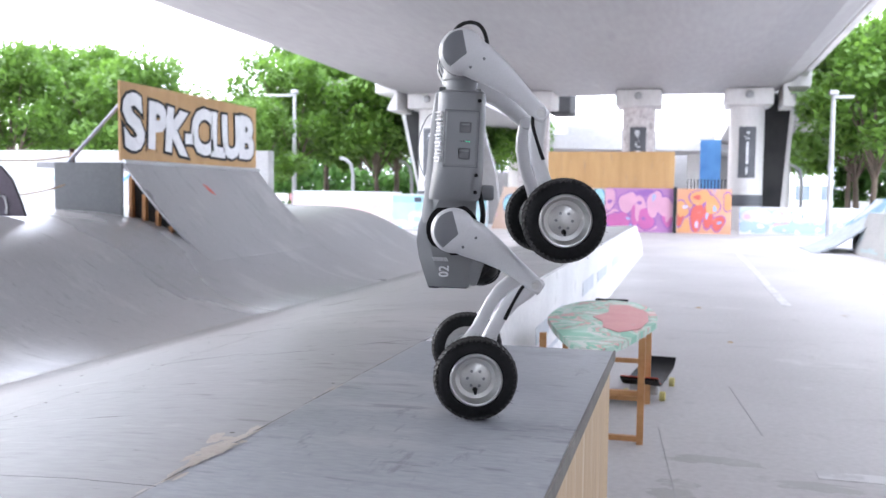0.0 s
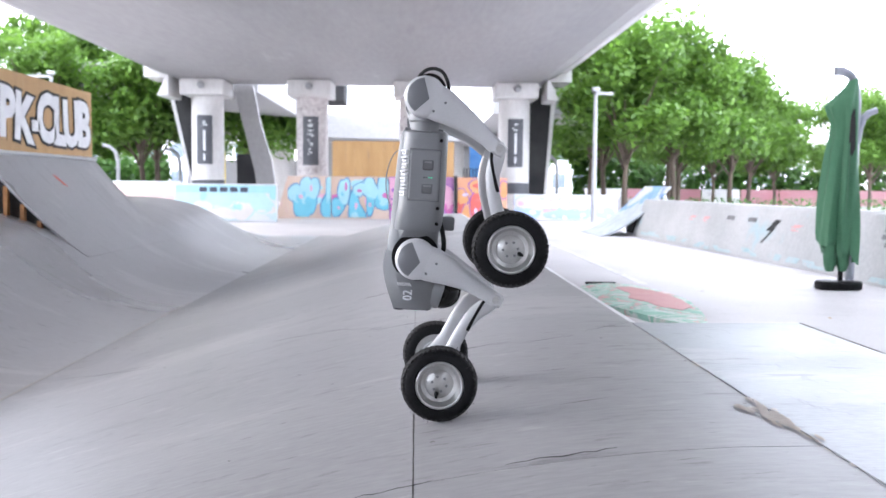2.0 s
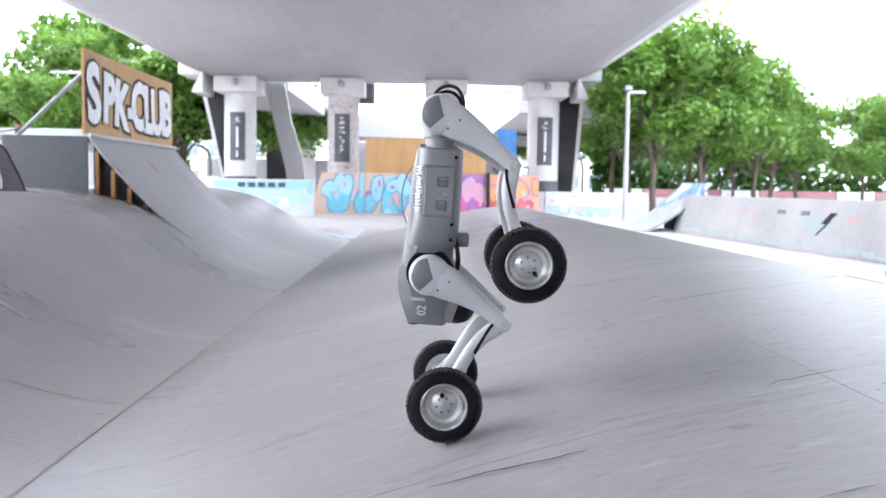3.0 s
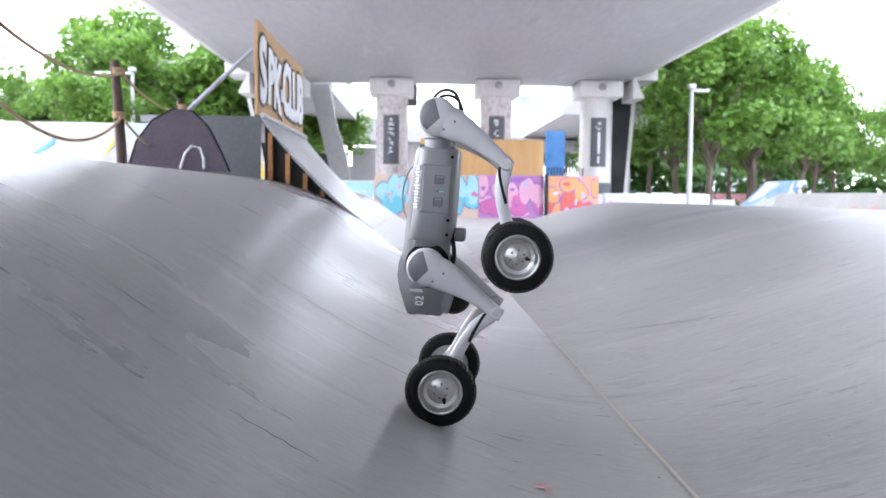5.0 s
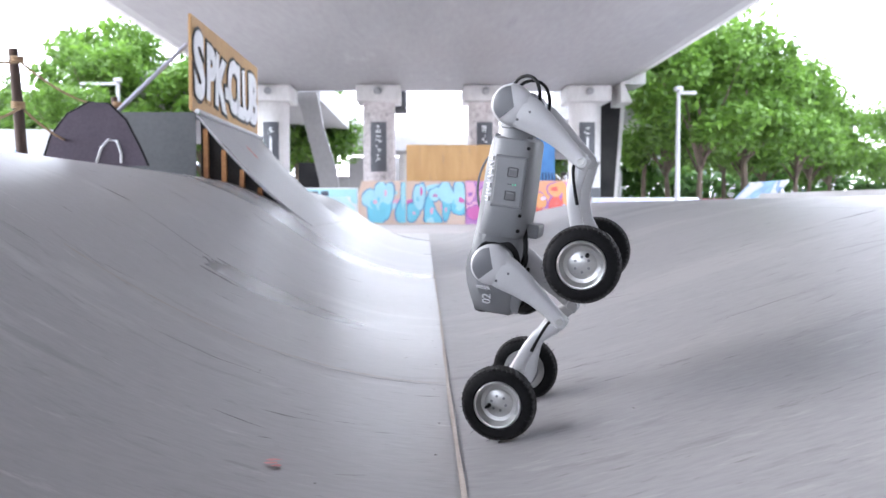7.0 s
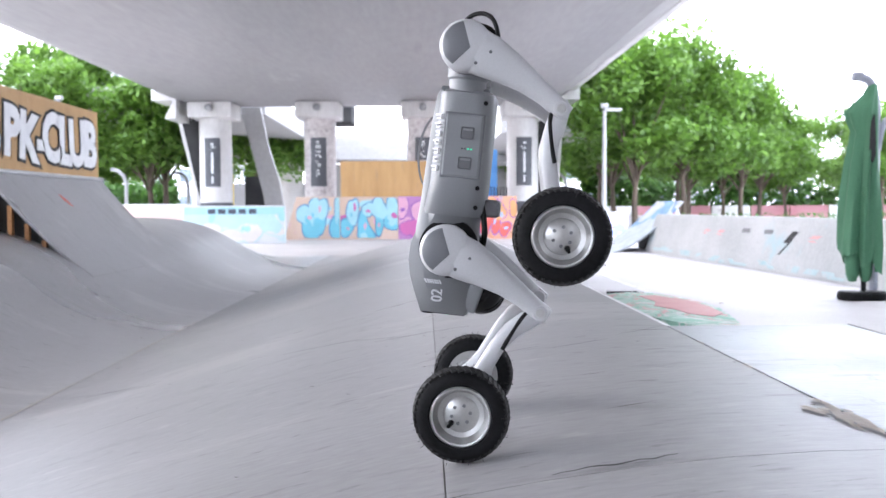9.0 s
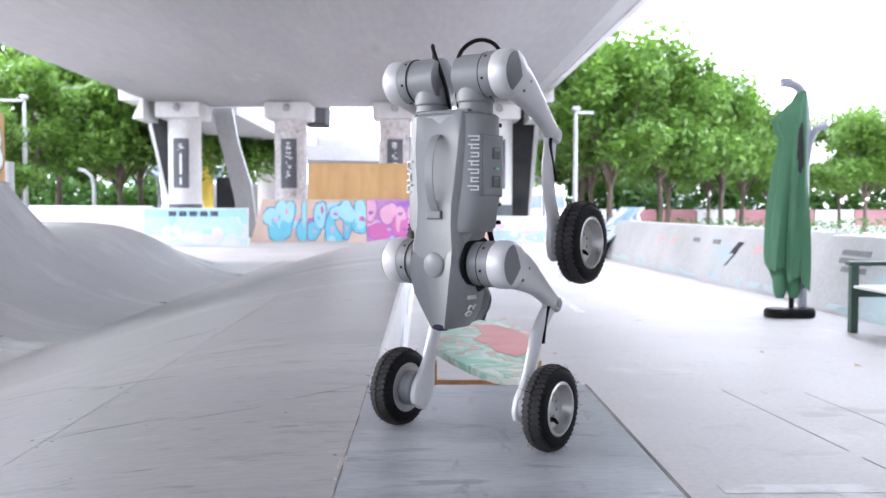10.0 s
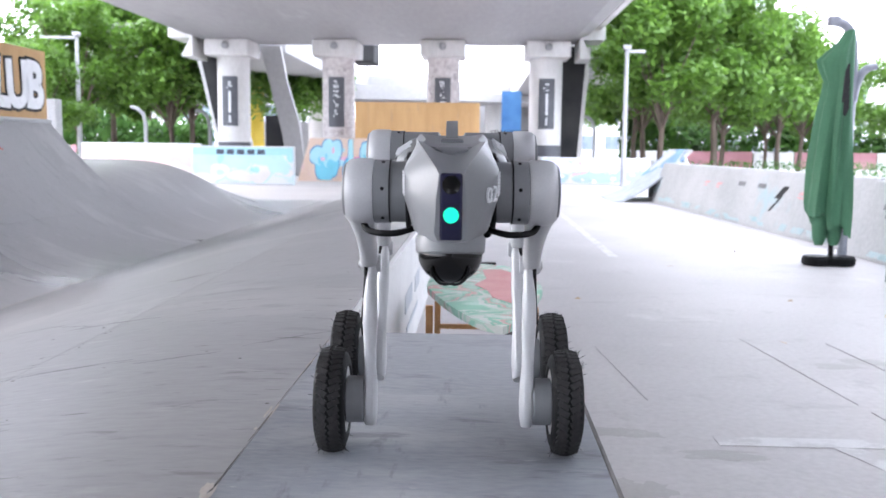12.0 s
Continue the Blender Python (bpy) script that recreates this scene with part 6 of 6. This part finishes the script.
def posture(t):
    """Smooth values between the rows of POSTURE."""
    P = POSTURE
    i = max(k for k in range(len(P) - 1) if P[k][0] <= t + 1e-6)
    a, b = P[i], P[i + 1]
    h = b[0] - a[0]
    u = (t - a[0]) / h
    out = []
    for k in range(1, 11):
        sa = (b[k] - P[i - 1][k]) / (b[0] - P[i - 1][0]) if i else (b[k] - a[k]) / h
        sb = (P[i + 2][k] - a[k]) / (P[i + 2][0] - a[0]) if i + 2 < len(P) else (b[k] - a[k]) / h
        out.append((2 * u ** 3 - 3 * u * u + 1) * a[k] + (u ** 3 - 2 * u * u + u) * h * sa + (3 * u * u - 2 * u ** 3) * b[k] + (u ** 3 - u * u) * h * sb)
    return out


def motions():
    """Key the robot's trunk, legs and rolling wheels."""
    body, limbs, spin, last = [], {k: ([], [], []) for k in LEGS}, {k: 0.0 for k in LEGS}, {}
    for n in range(121):
        t = n / 10
        x, y, z, yaw, nose, roll, fa, fb, ra, rb = posture(t)
        turn = Euler((radians(roll), radians(nose), radians(yaw))).to_matrix()
        low = []
        place = {}
        for (fore, s) in LEGS:
            a, b = (fa, fb) if fore > 0 else (ra, rb)
            hipx = fore * HX
            kx, kz = hipx + LT * math.sin(radians(a)), -LT * math.cos(radians(a))
            wx, wz = kx + LC * math.sin(radians(b)), kz - LC * math.cos(radians(b))
            place[fore, s] = (hipx, a, kx, kz, b, wx, wz)
            w = turn @ Vector((wx, s * WY, wz)) + Vector((x, y, z))
            if fore > 0:
                rest = max((TOP + 0.002 if w.x + d > 0.05 else ramp_height(w.x + d, w.y)) + math.sqrt(WR * WR - d * d) for d in (-0.07, -0.055, -0.04, -0.02, 0.0, 0.02, 0.04, 0.055, 0.07))
                low.append(w.z - rest)
        z -= sum(low) / 2
        body.append((t, Matrix.Translation((x, y, z)) @ turn.to_4x4()))
        for key, (hipx, a, kx, kz, b, wx, wz) in place.items():
            w = turn @ Vector((wx, key[1] * WY, wz)) + Vector((x, y, z))
            if key in last:
                axle = turn @ Vector((0, 1, 0))
                ahead = axle.cross(Vector((0, 0, 1)))
                d = (w - last[key]).dot(ahead)
                d = max(-0.11, min(0.11, d)) if key[0] > 0 else max(-0.11, min(0.11, d)) * 0.6
                spin[key] += math.degrees(d / WR)
            last[key] = w
            limbs[key][0].append((t, pose(hipx, 0, 0, 0, -a, 0)))
            limbs[key][1].append((t, pose(kx, 0, kz, 0, -b, 0)))
            limbs[key][2].append((t, Matrix.Translation((wx, key[1] * WY, wz)) @ Matrix.Rotation(radians(spin[key]), 4, "Y")))
    walk(robot, body)
    for key, objs in LEGS.items():
        for ob, rows in zip(objs, limbs[key]):
            walk(ob, rows)


motions()
